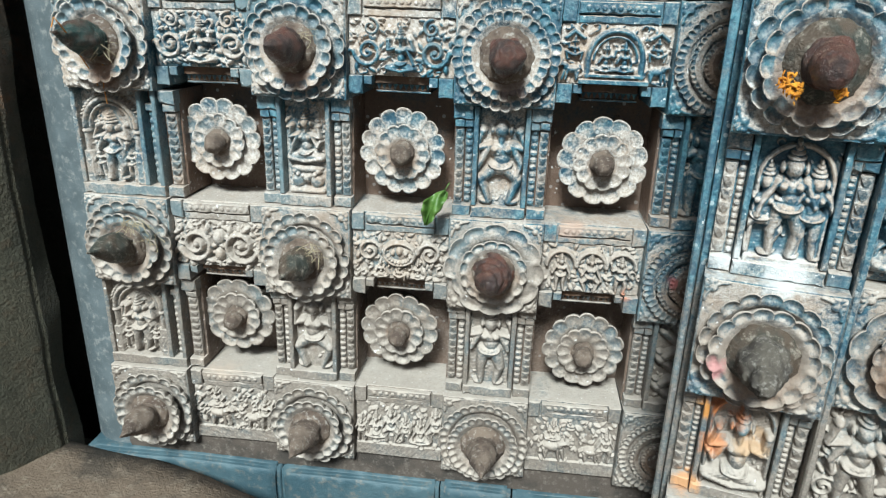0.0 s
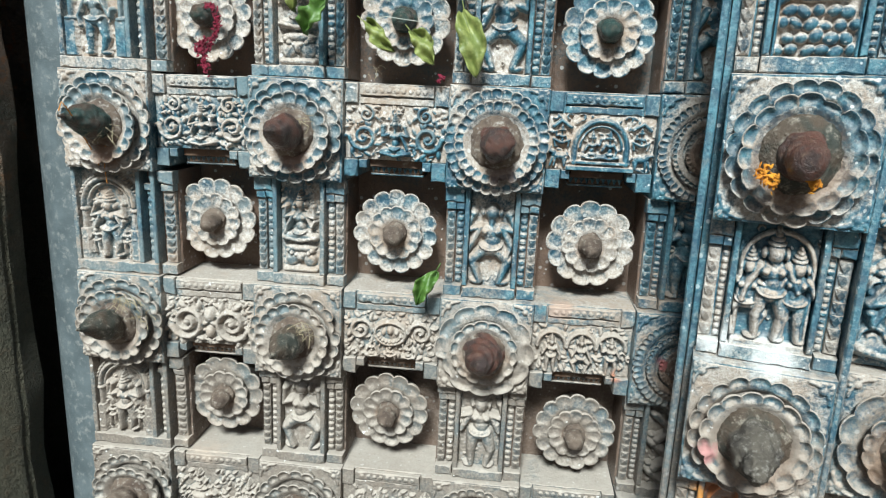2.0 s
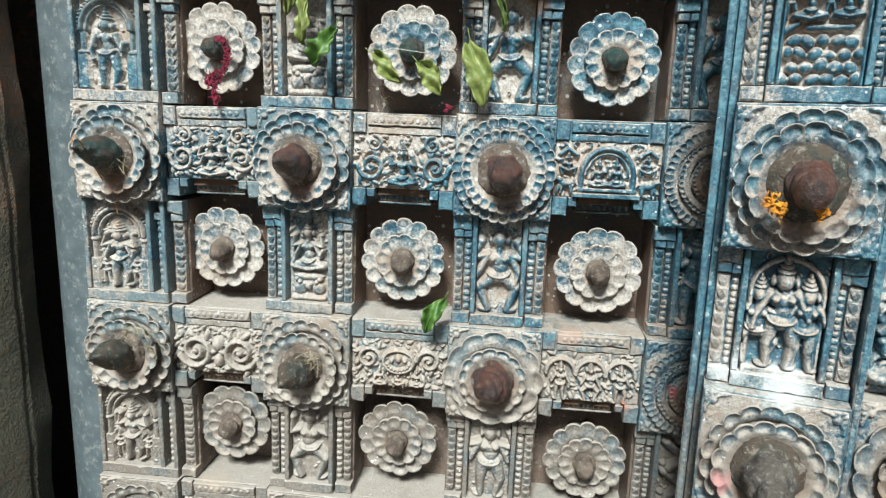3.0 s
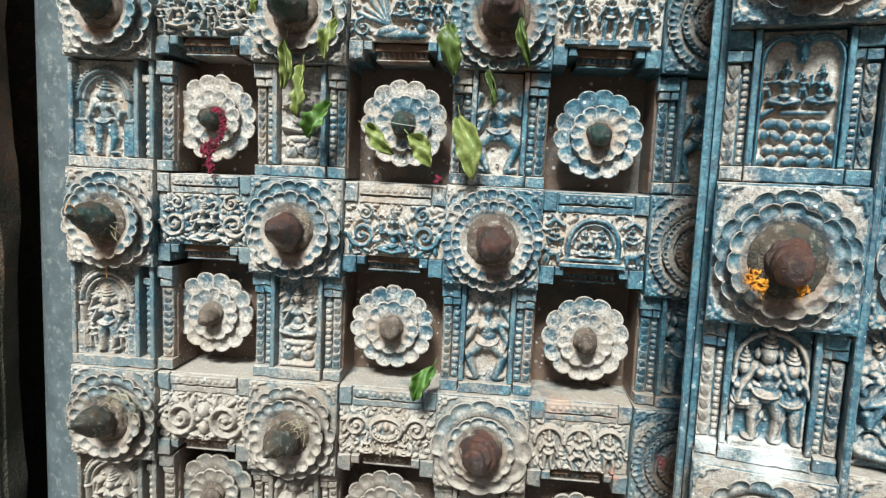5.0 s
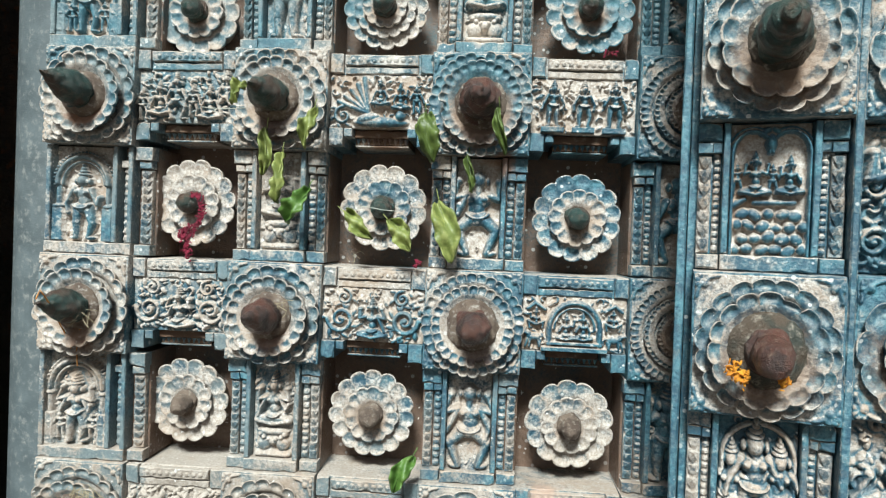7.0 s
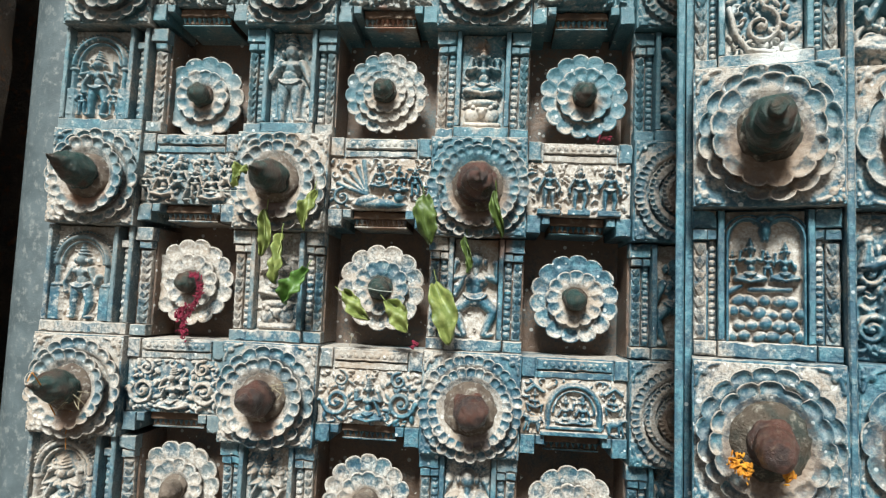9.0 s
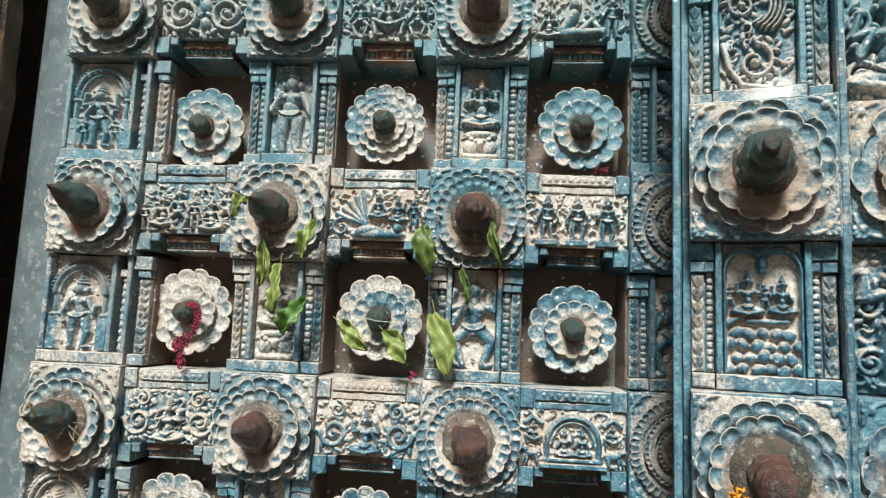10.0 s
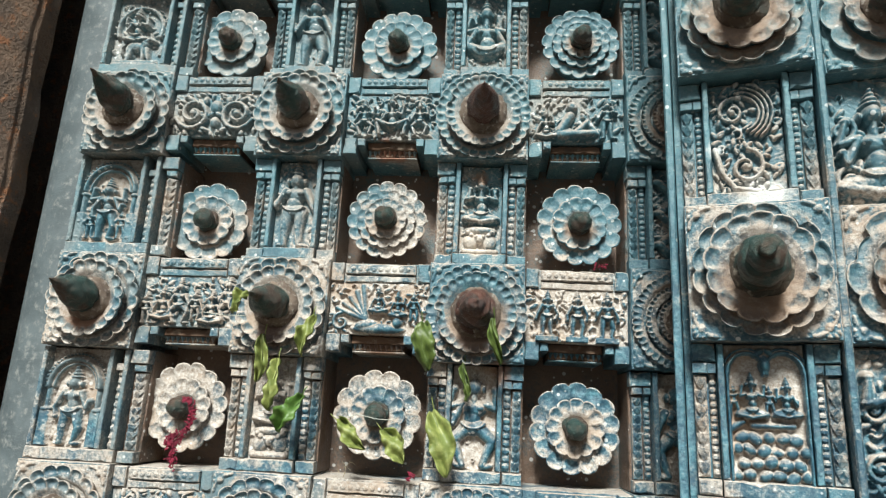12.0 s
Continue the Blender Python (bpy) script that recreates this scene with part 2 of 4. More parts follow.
CRUSTED_DOME = blotched("crusted_dome", (0.215, 0.165, 0.125), (0.085, 0.058, 0.044), (0.52, 0.49, 0.44), 24, 0.8, 0.010, cut=(0.36, 0.68))
DRIPPED = blotched("dripped_knob", (0.082, 0.060, 0.042), (0.036, 0.042, 0.034), (0.38, 0.34, 0.28), 22, 0.5, 0.007)
DUSTY = blotched("dusty_knob", (0.17, 0.13, 0.10), (0.085, 0.06, 0.046), (0.34, 0.305, 0.255), 30, 0.75, 0.006)
STONE, t, b = material("mossy_stone", 0.88)
g, (px, py, pz) = place(t)
n1, n2, n3 = noise_of(t, g, 9, 4), noise_of(t, g, 38, 5, 0.7), noise_of(t, g, 150, 4, 0.7)
col = mix(t, ramp(t, n1, 0.42, 0.62), (0.21, 0.135, 0.09), (0.115, 0.080, 0.058))
col = mix(t, ramp(t, n2, 0.52, 0.66, 0.0, 0.85), col, (0.33, 0.135, 0.055))
moss = ramp(t, calc(t, "ADD", pz, calc(t, "MULTIPLY", n1, -0.8)), 0.75, 0.30)
col = mix(t, calc(t, "MULTIPLY", moss, 0.9), col, mix(t, n3, (0.014, 0.018, 0.011), (0.085, 0.085, 0.052)))
plug(t, b.inputs["Base Color"], col)
bumped(t, b, calc(t, "ADD", calc(t, "MULTIPLY", n2, 0.7), calc(t, "MULTIPLY", n3, 0.6)), 0.03, 1.0)
SLAB = blotched("worn_threshold_stone", (0.135, 0.100, 0.070), (0.062, 0.048, 0.035), (0.22, 0.18, 0.135), 8, 0.75, 0.010)
SOIL = blotched("dusty_ground", (0.085, 0.07, 0.055), (0.06, 0.05, 0.04), (0.11, 0.095, 0.08), 2, 0.9, 0.01)
STRIP = blotched("faded_jamb_paint", (0.075, 0.094, 0.102), (0.115, 0.140, 0.150), (0.25, 0.26, 0.25), 17, 0.5, 0.0012, cut=(0.35, 0.7))
SILL = blotched("sill_paint", (0.045, 0.085, 0.105), (0.070, 0.118, 0.138), (0.17, 0.165, 0.145), 12, 0.6, 0.003)


# ---- building blocks: u to the right, v up, w out of the door ----
class Build:
    def __init__(self):
        self.v, self.f, self.c, self.g = [], [], [], []

    def add(self, verts, faces):
        k = len(self.v)
        self.v.extend((u, -w, v) for u, v, w in verts)
        self.f.extend([tuple(i + k for i in f) for f in faces])
        return self

    def block(self, u0, u1, v0, v1, w0, w1, c=0.0015):
        """A block whose front edges are worn off unevenly."""
        nu, nv = (max(1, min(16, int(q / 0.010))) for q in (u1 - u0, v1 - v0))
        loop = [(u0 + (u1 - u0) * k / nu, v0) for k in range(nu)] + [(u1, v0 + (v1 - v0) * k / nv) for k in range(nv)]
        loop += [(u1 - (u1 - u0) * k / nu, v1) for k in range(nu)] + [(u0, v1 - (v1 - v0) * k / nv) for k in range(nv)]
        n, mu, mv = len(loop), (u0 + u1) / 2, (v0 + v1) / 2
        limit = min(u1 - u0, v1 - v0) * 0.3
        side, top = [], []
        for u, v in loop:
            chip = c * rng.uniform(0.4, 1.5) + (c * rng.uniform(1, 2.5) if rng.random() < 0.12 else 0)
            chip = min(chip, limit)
            du = (u == u0) - (u == u1)
            dv = (v == v0) - (v == v1)
            side.append((u + du * chip * 0.25, v + dv * chip * 0.25, w1 - chip))
            top.append((u + du * chip, v + dv * chip, w1))
        back = [(u, v, w0) for u, v in loop]
        pad = len(self.v) - len(self.c)
        self.c += [0.0] * pad + [0.0] * n + [0.75] * n + [0.15] * n
        self.g += [0.0] * (pad + 3 * n)
        f = [tuple(range(2 * n, 3 * n))]
        for i in range(n):
            j = (i + 1) % n
            f += [(i, j, n + j, n + i), (n + i, n + j, 2 * n + j, 2 * n + i)]
        return self.add(back + side + top, f)

    def lathe(self, profile, n=20, cu=0.0, cv=0.0, lumps=0.0, twist=0.0, ribs=0, rib=0.0, lean=(0.0, 0.0), crust=0.0):
        """profile: rows of radius and height, turned round the axis that stands out of the door."""
        verts, faces = [], []
        if crust:
            profile = [(p[0] + (q[0] - p[0]) * k / 3, p[1] + (q[1] - p[1]) * k / 3) for p, q in zip(profile, profile[1:]) for k in range(3)] + [profile[-1]]
        top = max(w for _, w in profile)
        ph = rng.uniform(0, 6)
        for i, (r, w) in enumerate(profile):
            for k in range(n):
                a = 2 * math.pi * k / n
                q = r * (1 + lumps * math.sin(3 * a + ph + 40 * w) * 0.5 + lumps * math.sin(5 * a - ph + 90 * w) * 0.5)
                q *= 1 + lumps * 2.2 * noise.noise(Vector((seed_of(ph) + 70 * q * math.cos(a), 70 * q * math.sin(a), 70 * w)))
                if crust:
                    at = Vector((seed_of(ph) + q * math.cos(a), q * math.sin(a), w))
                    q += crust * (noise.noise(at * 110) + 0.6 * noise.noise(at * 260) + 0.5 * abs(noise.noise(at * 45)))
                if ribs:
                    q *= 1 + rib * math.sin(ribs * (a + twist * w))
                s = max(0.0, w) / top if top > 0 else 0
                verts.append((cu + q * math.cos(a) + lean[0] * s, cv + q * math.sin(a) + lean[1] * s, w))
        for i in range(len(profile) - 1):
            for k in range(n):
                j = (k + 1) % n
                faces.append((i * n + k, i * n + j, (i + 1) * n + j, (i + 1) * n + k))
        last = (len(profile) - 1) * n
        faces.append(tuple(range(last, last + n)))
        return self.add(verts, faces)

    def petals(self, r0, r1, n, w0, wi, wo, cup=0.004, notch=0.12, cu=0.0, cv=0.0, steps=8, broken=(), lip=0.42):
        """A scalloped dish of n cupped petals, from radius r0 (height wi) to r1 (height wo), standing on w0."""
        m = n * steps
        ring = (0.0, 0.2, 0.4, 0.52, 0.60, 0.68, 0.76, 0.84, 0.90, 0.95, 1.0)
        rows = len(ring)
        verts, faces = [], []
        turn = rng.uniform(0, 6)
        jig = [rng.uniform(-1, 1) for _ in range(n)]
        rim = min(0.006, (wo - w0) * 0.45)
        for i in range(rows + 2):
            for k in range(m):
                a = 2 * math.pi * k / m
                p = abs(math.sin(math.pi * k / steps))
                which = int(k / steps) % n
                pet = jig[which] + 0.5 * math.sin(2 * a + turn)
                s = ring[min(i, rows - 1)]
                t = max(0.0, (s - lip) / (1 - lip))
                big = r1 * (1 - notch * (1 - p ** 0.55) * t) * (1 + 0.012 * pet * t)
                if which in broken:
                    big *= 1 - 0.10 * t
                if i == rows + 1:
                    r, w = r0 + (big - r0) * 0.72, w0
                else:
                    r = r0 + (big - r0) * s
                    w = wi + (wo - wi) * (s / lip * 0.7 if s < lip else 0.7 + 0.3 * t)
                    w -= cup * p ** 0.8 * math.sin(math.pi * min(1.0, t * 1.04)) + 0.0012 * (t > 0.97)
                    w += 0.0010 * pet * t
                    if i == rows:
                        r, w = r * 0.985, w - rim
                self.g.append(1.0 if t < 0.05 else 0.0)
                self.c.append((0.55 + 0.4 * jig[which]) if i < rows and (t > 0.85 or (t > 0.1 and p < 0.2)) else -0.5 + 0.35 * jig[which] if t > 0.1 else 0.0)
                at = Vector((cu + r * math.cos(a) + 3.1 * turn, cv + r * math.sin(a), 9.7 * w))
                w += 0.0016 * noise.noise(at * 38) + 0.0009 * noise.noise(at * 120)
                r += 0.0012 * noise.noise(at * 60 + Vector((5, 0, 0)))
                verts.append((cu + r * math.cos(a + turn), cv + r * math.sin(a + turn), w))
        for i in range(rows + 1):
            for k in range(m):
                j = (k + 1) % m
                faces.append((i * m + j, i * m + k, (i + 1) * m + k, (i + 1) * m + j))
        return self.add(verts, faces)

    def beads(self, u, v0, v1, w, r, flat=0.9):
        """A turned string of beads standing up on a strip."""
        count = max(2, int((v1 - v0) / (r * 1.9)))
        step = (v1 - v0) / count
        for k in range(count):
            c = v0 + (k + 0.5) * step
            verts, faces = [], []
            for i in range(4):
                h = -1 + 2 * i / 3
                q = r * (0.45, 1, 1, 0.45)[i] * rng.uniform(0.92, 1.06)
                for j in range(6):
                    a = math.pi * j / 5
                    verts.append((u + q * math.cos(a), c + h * step * 0.48, w + q * flat * math.sin(a)))
            for i in range(3):
                for j in range(5):
                    faces.append((i * 6 + j + 1, i * 6 + j, i * 6 + 6 + j, i * 6 + 7 + j))
            self.add(verts, faces)
        return self

    def wedges(self, u0, u1, v0, v1, w, h, count, flip=False):
        """A row of sloping leaf tongues one above the other."""
        step = (v1 - v0) / count
        for k in range(count):
            a, b = v0 + k * step, v0 + (k + 0.96) * step
            if flip:
                a, b = b, a
            um = (u0 + u1) / 2
            t = h * rng.uniform(0.75, 1.1)
            self.add([(u0, b, w), (u1, b, w), (um, a, w), (um, b, w + t), (um + (u1 - u0) * 0.28, (a + b) / 2, w + t * 0.55), (um - (u1 - u0) * 0.28, (a + b) / 2, w + t * 0.55)],
                     [(0, 1, 3), (1, 4, 3), (1, 2, 4), (2, 5, 4), (0, 3, 5), (0, 5, 2), (3, 4, 5)])
        return self

    def zigzag(self, u0, u1, v0, v1, w, h, count):
        step = (u1 - u0) / count
        for k in range(count):
            a, b = u0 + k * step, u0 + (k + 1) * step
            self.add([(a, v1, w), (b, v1, w), ((a + b) / 2, v0, w), ((a + b) / 2, v1, w + h)], [(0, 3, 1), (0, 2, 3), (2, 1, 3)])
        return self


rng = random.Random(7)


def seed_of(x):
    return 37.0 * x


def part(name, build, mat, parent, label="", smooth=False, grooves=None, crests=None):
    me = bpy.data.meshes.new(name)
    me.from_pydata(build.v, [], build.f)
    me.materials.append(mat)
    if smooth:
        me.shade_smooth()
    if crests is None and build.c:
        pad = [0.0] * (len(build.v) - len(build.c))
        crests, grooves = build.c + pad, build.g + pad
    if grooves is not None:
        me.attributes.new("groove", "FLOAT", "POINT").data.foreach_set("value", grooves)
    if crests is not None:
        me.attributes.new("crest", "FLOAT", "POINT").data.foreach_set("value", crests)
    me.update()
    ob = new(name, me)
    ob.parent = parent
    if label:
        ob["label"] = label
    return ob


# ---- carving: a field of rounded strokes, cut into a panel ----
class Relief:
    def __init__(self, u0, u1, v0, v1, res=0.00105):
        self.nu, self.nv = max(8, int((u1 - u0) / res)), max(8, int((v1 - v0) / res))
        self.u, self.v = np.linspace(u0, u1, self.nu), np.linspace(v0, v1, self.nv)
        self.box = (u0, u1, v0, v1)
        self.h = np.zeros((self.nv, self.nu))

    def window(self, ua, ub, va, vb):
        i0, i1 = np.searchsorted(self.u, [ua, ub])
        j0, j1 = np.searchsorted(self.v, [va, vb])
        return slice(j0, j1), slice(i0, i1)

    def dome(self, u, v, a, b, h, turn=0.0, flat=0.5):
        r = max(a, b)
        win = self.window(u - r, u + r, v - r, v + r)
        x, y = np.meshgrid(self.u[win[1]] - u, self.v[win[0]] - v)
        c, s = math.cos(radians(turn)), math.sin(radians(turn))
        q = ((x * c + y * s) / a) ** 2 + ((y * c - x * s) / b) ** 2
        self.h[win] = np.maximum(self.h[win], h * np.clip(1 - q, 0, 1) ** flat)
        return self

    def limb(self, p, q, ra, rb, h, flat=0.5):
        r = max(ra, rb)
        win = self.window(min(p[0], q[0]) - r, max(p[0], q[0]) + r, min(p[1], q[1]) - r, max(p[1], q[1]) + r)
        x, y = np.meshgrid(self.u[win[1]], self.v[win[0]])
        du, dv = q[0] - p[0], q[1] - p[1]
        t = np.clip(((x - p[0]) * du + (y - p[1]) * dv) / max(1e-12, du * du + dv * dv), 0, 1)
        d = np.hypot(x - p[0] - t * du, y - p[1] - t * dv) / (ra + (rb - ra) * t)
        self.h[win] = np.maximum(self.h[win], h * np.clip(1 - d * d, 0, 1) ** flat)
        return self

    def line(self, pts, r, h, taper=1.0):
        n = len(pts) - 1
        for k in range(n):
            self.limb(pts[k], pts[k + 1], r * (1 + (taper - 1) * k / n), r * (1 + (taper - 1) * (k + 1) / n), h)
        return self

    def slab(self, u0, u1, v0, v1, h):
        win = self.window(u0, u1, v0, v1)
        self.h[win] = np.maximum(self.h[win], h)
        return self

    def ring(self, u, v, r, thick, h, a0=0.0, a1=360.0, squash=1.0):
        n = max(6, int(abs(a1 - a0) / 14))
        pts = [(u + r * math.cos(radians(a0 + (a1 - a0) * k / n)), v + squash * r * math.sin(radians(a0 + (a1 - a0) * k / n))) for k in range(n + 1)]
        return self.line(pts, thick, h)

    def studs(self, u, v, r, count, size, h, a0=0.0, a1=360.0, squash=1.0):
        for k in range(count):
            a = radians(a0 + (a1 - a0) * (k + 0.5) / count)
            self.dome(u + r * math.cos(a), v + squash * r * math.sin(a), size, size, h)
        return self

    def curl(self, u, v, r, thick, h, start=0.0, turns=1.6, hand=1, leaves=True):
        """A spiral tendril with a bud in its eye and leaf tongues round it."""
        n, pts = int(turns * 14), []
        for k in range(n + 1):
            s = k / n
            a = radians(start) + hand * s * turns * 2 * math.pi
            q = r * (1 - 0.82 * s)
            pts.append((u + q * math.cos(a), v + q * math.sin(a)))
        self.line(pts, thick, h, 0.7)
        self.dome(u, v, r * 0.24, r * 0.24, h * 1.15)
        if leaves:
            for k in range(0, int(n * 0.55), 2):
                x, y = pts[k]
                d = math.atan2(y - v, x - u)
                self.dome(x + math.cos(d) * thick * 1.7, y + math.sin(d) * thick * 1.7, thick * 1.9, thick * 0.95, h * 0.8, math.degrees(d) + 35 * hand)
        return self

    def figure(self, u, v, size, h, pose_kind="stand", arms=2, tilt=0, seed=0, crown=True):
        """A small carved idol of rounded masses, size high, standing on v."""
        r = random.Random(seed)
        k = size / 10.0
        h *= 1.12
        s = -1 if tilt < 0 else 1
        sway = 0.35 * k * s
        if pose_kind == "stand":
            hip, chest, head = v + 4.4 * k, v + 6.4 * k, v + 8.1 * k
            self.limb((u - 0.75 * k, hip), (u - 0.95 * k, v + 2.3 * k), 0.85 * k, 0.62 * k, h * 0.85).limb((u - 0.95 * k, v + 2.3 * k), (u - 0.9 * k, v + 0.3 * k), 0.6 * k, 0.42 * k, h * 0.8)
            self.limb((u + 0.75 * k, hip), (u + 1.0 * k + sway, v + 2.3 * k), 0.85 * k, 0.62 * k, h * 0.85).limb((u + 1.0 * k + sway, v + 2.3 * k), (u + 0.9 * k, v + 0.3 * k), 0.6 * k, 0.42 * k, h * 0.8)
            self.dome(u - 1.2 * k, v + 0.25 * k, 0.7 * k, 0.35 * k, h * 0.8).dome(u + 1.2 * k, v + 0.25 * k, 0.7 * k, 0.35 * k, h * 0.8)
        elif pose_kind == "dance":
            hip, chest, head = v + 4.2 * k, v + 6.1 * k, v + 8.3 * k
            for q in (-1, 1):
                self.limb((u + q * 0.6 * k, hip), (u + q * 2.0 * k, v + 2.9 * k), 0.8 * k, 0.65 * k, h * 0.9).limb((u + q * 2.0 * k, v + 2.9 * k), (u + q * 1.1 * k, v + 0.4 * k), 0.6 * k, 0.42 * k, h * 0.85)
                self.dome(u + q * 1.5 * k, v + 0.3 * k, 0.8 * k, 0.35 * k, h * 0.7, q * 15)
        elif pose_kind == "sit":
            hip, chest, head = v + 1.9 * k, v + 4.6 * k, v + 7.1 * k
            for q in (-1, 1):
                self.limb((u + q * 0.5 * k, v + 1.5 * k), (u + q * 2.7 * k, v + 1.1 * k), 1.0 * k, 0.8 * k, h * 0.85).limb((u + q * 2.7 * k, v + 1.1 * k), (u - q * 0.3 * k, v + 0.5 * k), 0.65 * k, 0.45 * k, h * 0.95)
        else:  # squat, knees wide
            hip, chest, head = v + 2.2 * k, v + 4.6 * k, v + 7.3 * k
            for q in (-1, 1):
                self.limb((u + q * 0.5 * k, hip), (u + q * 3.2 * k, v + 3.4 * k), 0.9 * k, 0.7 * k, h * 0.9).limb((u + q * 3.2 * k, v + 3.4 * k), (u + q * 2.6 * k, v + 0.4 * k), 0.65 * k, 0.5 * k, h * 0.8)
        self.dome(u, hip, 1.5 * k, 0.95 * k, h * 0.95).dome(u + sway * 0.4, (hip + chest) / 2, 0.95 * k, 1.25 * k, h * 0.85)
        self.dome(u, chest, 1.45 * k, 1.0 * k, h * 0.92)
        self.dome(u - 0.65 * k, chest + 0.1 * k, 0.6 * k, 0.55 * k, h * 1.08).dome(u + 0.65 * k, chest + 0.1 * k, 0.6 * k, 0.55 * k, h * 1.08)
        self.dome(u, head, 0.82 * k, 1.0 * k, h * 1.15).limb((u, chest), (u, head), 0.45 * k, 0.4 * k, h * 0.8)
        for q in (-1, 1):
            self.dome(u + q * 0.98 * k, head - 0.1 * k, 0.28 * k, 0.55 * k, h * 0.8)
        if crown:
            for i, w in enumerate((0.85, 0.66, 0.45, 0.25)):
                self.dome(u, head + (0.85 + 0.42 * i) * k, w * k, 0.34 * k, h * (1.0 - 0.08 * i))
        self.ring(u, hip + 0.5 * k, 1.2 * k, 0.2 * k, h * 1.05, 190, 350, 0.5)
        for i in range(arms // 2):
            for q in (-1, 1):
                up = (i == 1) or r.random() < 0.3
                el = (u + q * (2.2 + 0.5 * i) * k, chest + (0.1 if up else -1.5) * k)
                hd = (u + q * (2.3 + r.uniform(-0.6, 0.5)) * k, el[1] + (1.9 if up else r.choice((-1.2, 0.9))) * k)
                self.limb((u + q * 1.2 * k, chest + 0.5 * k), el, 0.5 * k, 0.42 * k, h * 0.9).limb(el, hd, 0.42 * k, 0.33 * k, h * 0.88)
                self.dome(hd[0], hd[1], 0.5 * k, 0.5 * k, h * 0.9)
        return self

    def beast(self, u, v, size, h, facing=1):
        """A walking bull or yali."""
        k, f = size / 10.0, facing
        self.dome(u, v + 4.6 * k, 3.6 * k, 1.9 * k, h).dome(u + f * 2.3 * k, v + 5.4 * k, 1.5 * k, 1.8 * k, h)
        for q, b in ((-2.6, 0.5), (-1.5, -0.6), (1.7, 0.4), (2.8, 0.9)):
            self.limb((u + f * q * k, v + 3.8 * k), (u + f * (q + b) * k, v + 0.5 * k), 0.9 * k, 0.5 * k, h * 0.85)
        self.limb((u + f * 2.6 * k, v + 6 * k), (u + f * 4.2 * k, v + 6.6 * k), 1.1 * k, 0.8 * k, h * 1.05).dome(u + f * 4.6 * k, v + 6.3 * k, 1.2 * k, 0.8 * k, h, -25 * f)
        self.limb((u + f * 3.8 * k, v + 7.2 * k), (u + f * 3.5 * k, v + 8.6 * k), 0.35 * k, 0.2 * k, h * 0.8)
        self.line([(u - f * 3.3 * k, v + 5.2 * k), (u - f * 4.4 * k, v + 4.2 * k), (u - f * 4.3 * k, v + 2.2 * k)], 0.35 * k, h * 0.7)
        return self

    def foliage(self, count, size, h, seed):
        """Small curled leaves that fill whatever ground is still bare."""
        r = random.Random(seed)
        u0, u1, v0, v1 = self.box
        for _ in range(count):
            u, v = r.uniform(u0 + size * 0.4, u1 - size * 0.4), r.uniform(v0 + size * 0.4, v1 - size * 0.4)
            j, i = min(self.nv - 1, np.searchsorted(self.v, v)), min(self.nu - 1, np.searchsorted(self.u, u))
            if self.h[j, i] > h * 0.3:
                continue
            a = size * r.uniform(0.5, 1.1)
            if r.random() < 0.22:
                turn = r.uniform(0, 360)
                self.ring(u, v, a * 0.7, a * 0.28, h * r.uniform(0.6, 0.9), turn, turn + r.uniform(120, 230))
            else:
                self.dome(u, v, a, a * 0.5, h * r.uniform(0.5, 0.9), r.uniform(0, 180))
        return self

    def carve(self, name, parent, mat, w, label="", wear=0.0007, seed=1):
        """The panel as one mesh, a little worn and uneven."""
        r = np.random.RandomState(seed)
        x, y = np.meshgrid(self.u, self.v)
        rough = sum(np.sin(x * r.uniform(-f, f) + y * r.uniform(-f, f) + r.uniform(0, 6)) for f in (150, 300, 500, 800, 1100, 1500)) / 6
        top = self.h.max() or 1.0
        z = w + self.h + rough * wear
        edge = np.zeros_like(z, bool)
        edge[0], edge[-1], edge[:, 0], edge[:, -1] = True, True, True, True
        z[edge] = w - 0.004
        soft = self.h.copy()
        for _ in range(3):
            for axis in (0, 1):
                soft = (np.roll(soft, 2, axis) + np.roll(soft, -2, axis) + soft + np.roll(soft, 1, axis) + np.roll(soft, -1, axis)) / 5
        crest = np.clip((self.h - soft) / (top * 0.10), -0.6, 1)
        b = Build()
        b.v = np.stack([x.ravel(), -z.ravel(), y.ravel()], 1).tolist()
        i = np.arange(self.nu * self.nv).reshape(self.nv, self.nu)
        b.f = np.stack([i[:-1, :-1].ravel(), i[:-1, 1:].ravel(), i[1:, 1:].ravel(), i[1:, :-1].ravel()], 1).tolist()
        return part(name, b, mat, parent, label, True, np.maximum(1 - np.clip(self.h / (top * 0.45), 0, 1), np.clip((soft - self.h) / (top * 0.09), 0, 1)).ravel().tolist(), crest.ravel().tolist())


# ---- the two leaves ----
COLS = (-0.574, -0.238, 0.105, 0.446)
ROWS = (0.180, 0.540, 0.905, 1.270, 1.635, 2.000)
PITCH, HALF, DEEP = 0.365, 0.0825, -0.122
EDGE = (0.076, 0.0825, 0.0825, 0.0825)  # centre of a boss to its right edge, column by column

leaf_left = tagged(new("door_leaf"), "old carved wooden temple door leaf in worn blue paint", "door")
leaf_left.location = (0, 0.80, 0)
leaf_right = tagged(new("door_leaf"), "carved blue door leaf with a thick bossed meeting stile", "door")
leaf_right.location, leaf_right.rotation_euler, leaf_right.scale = (0.479, 0.538, 0.026), (radians(0.86), radians(-0.29), radians(-16)), (0.938, 1, 1)

part("back_board", Build().block(-0.665, 0.56, 0.10, 2.12, DEEP - 0.03, DEEP + 0.002), BACK, leaf_left, "grimy brown and blue board with recess shade painted in, behind the rosettes")
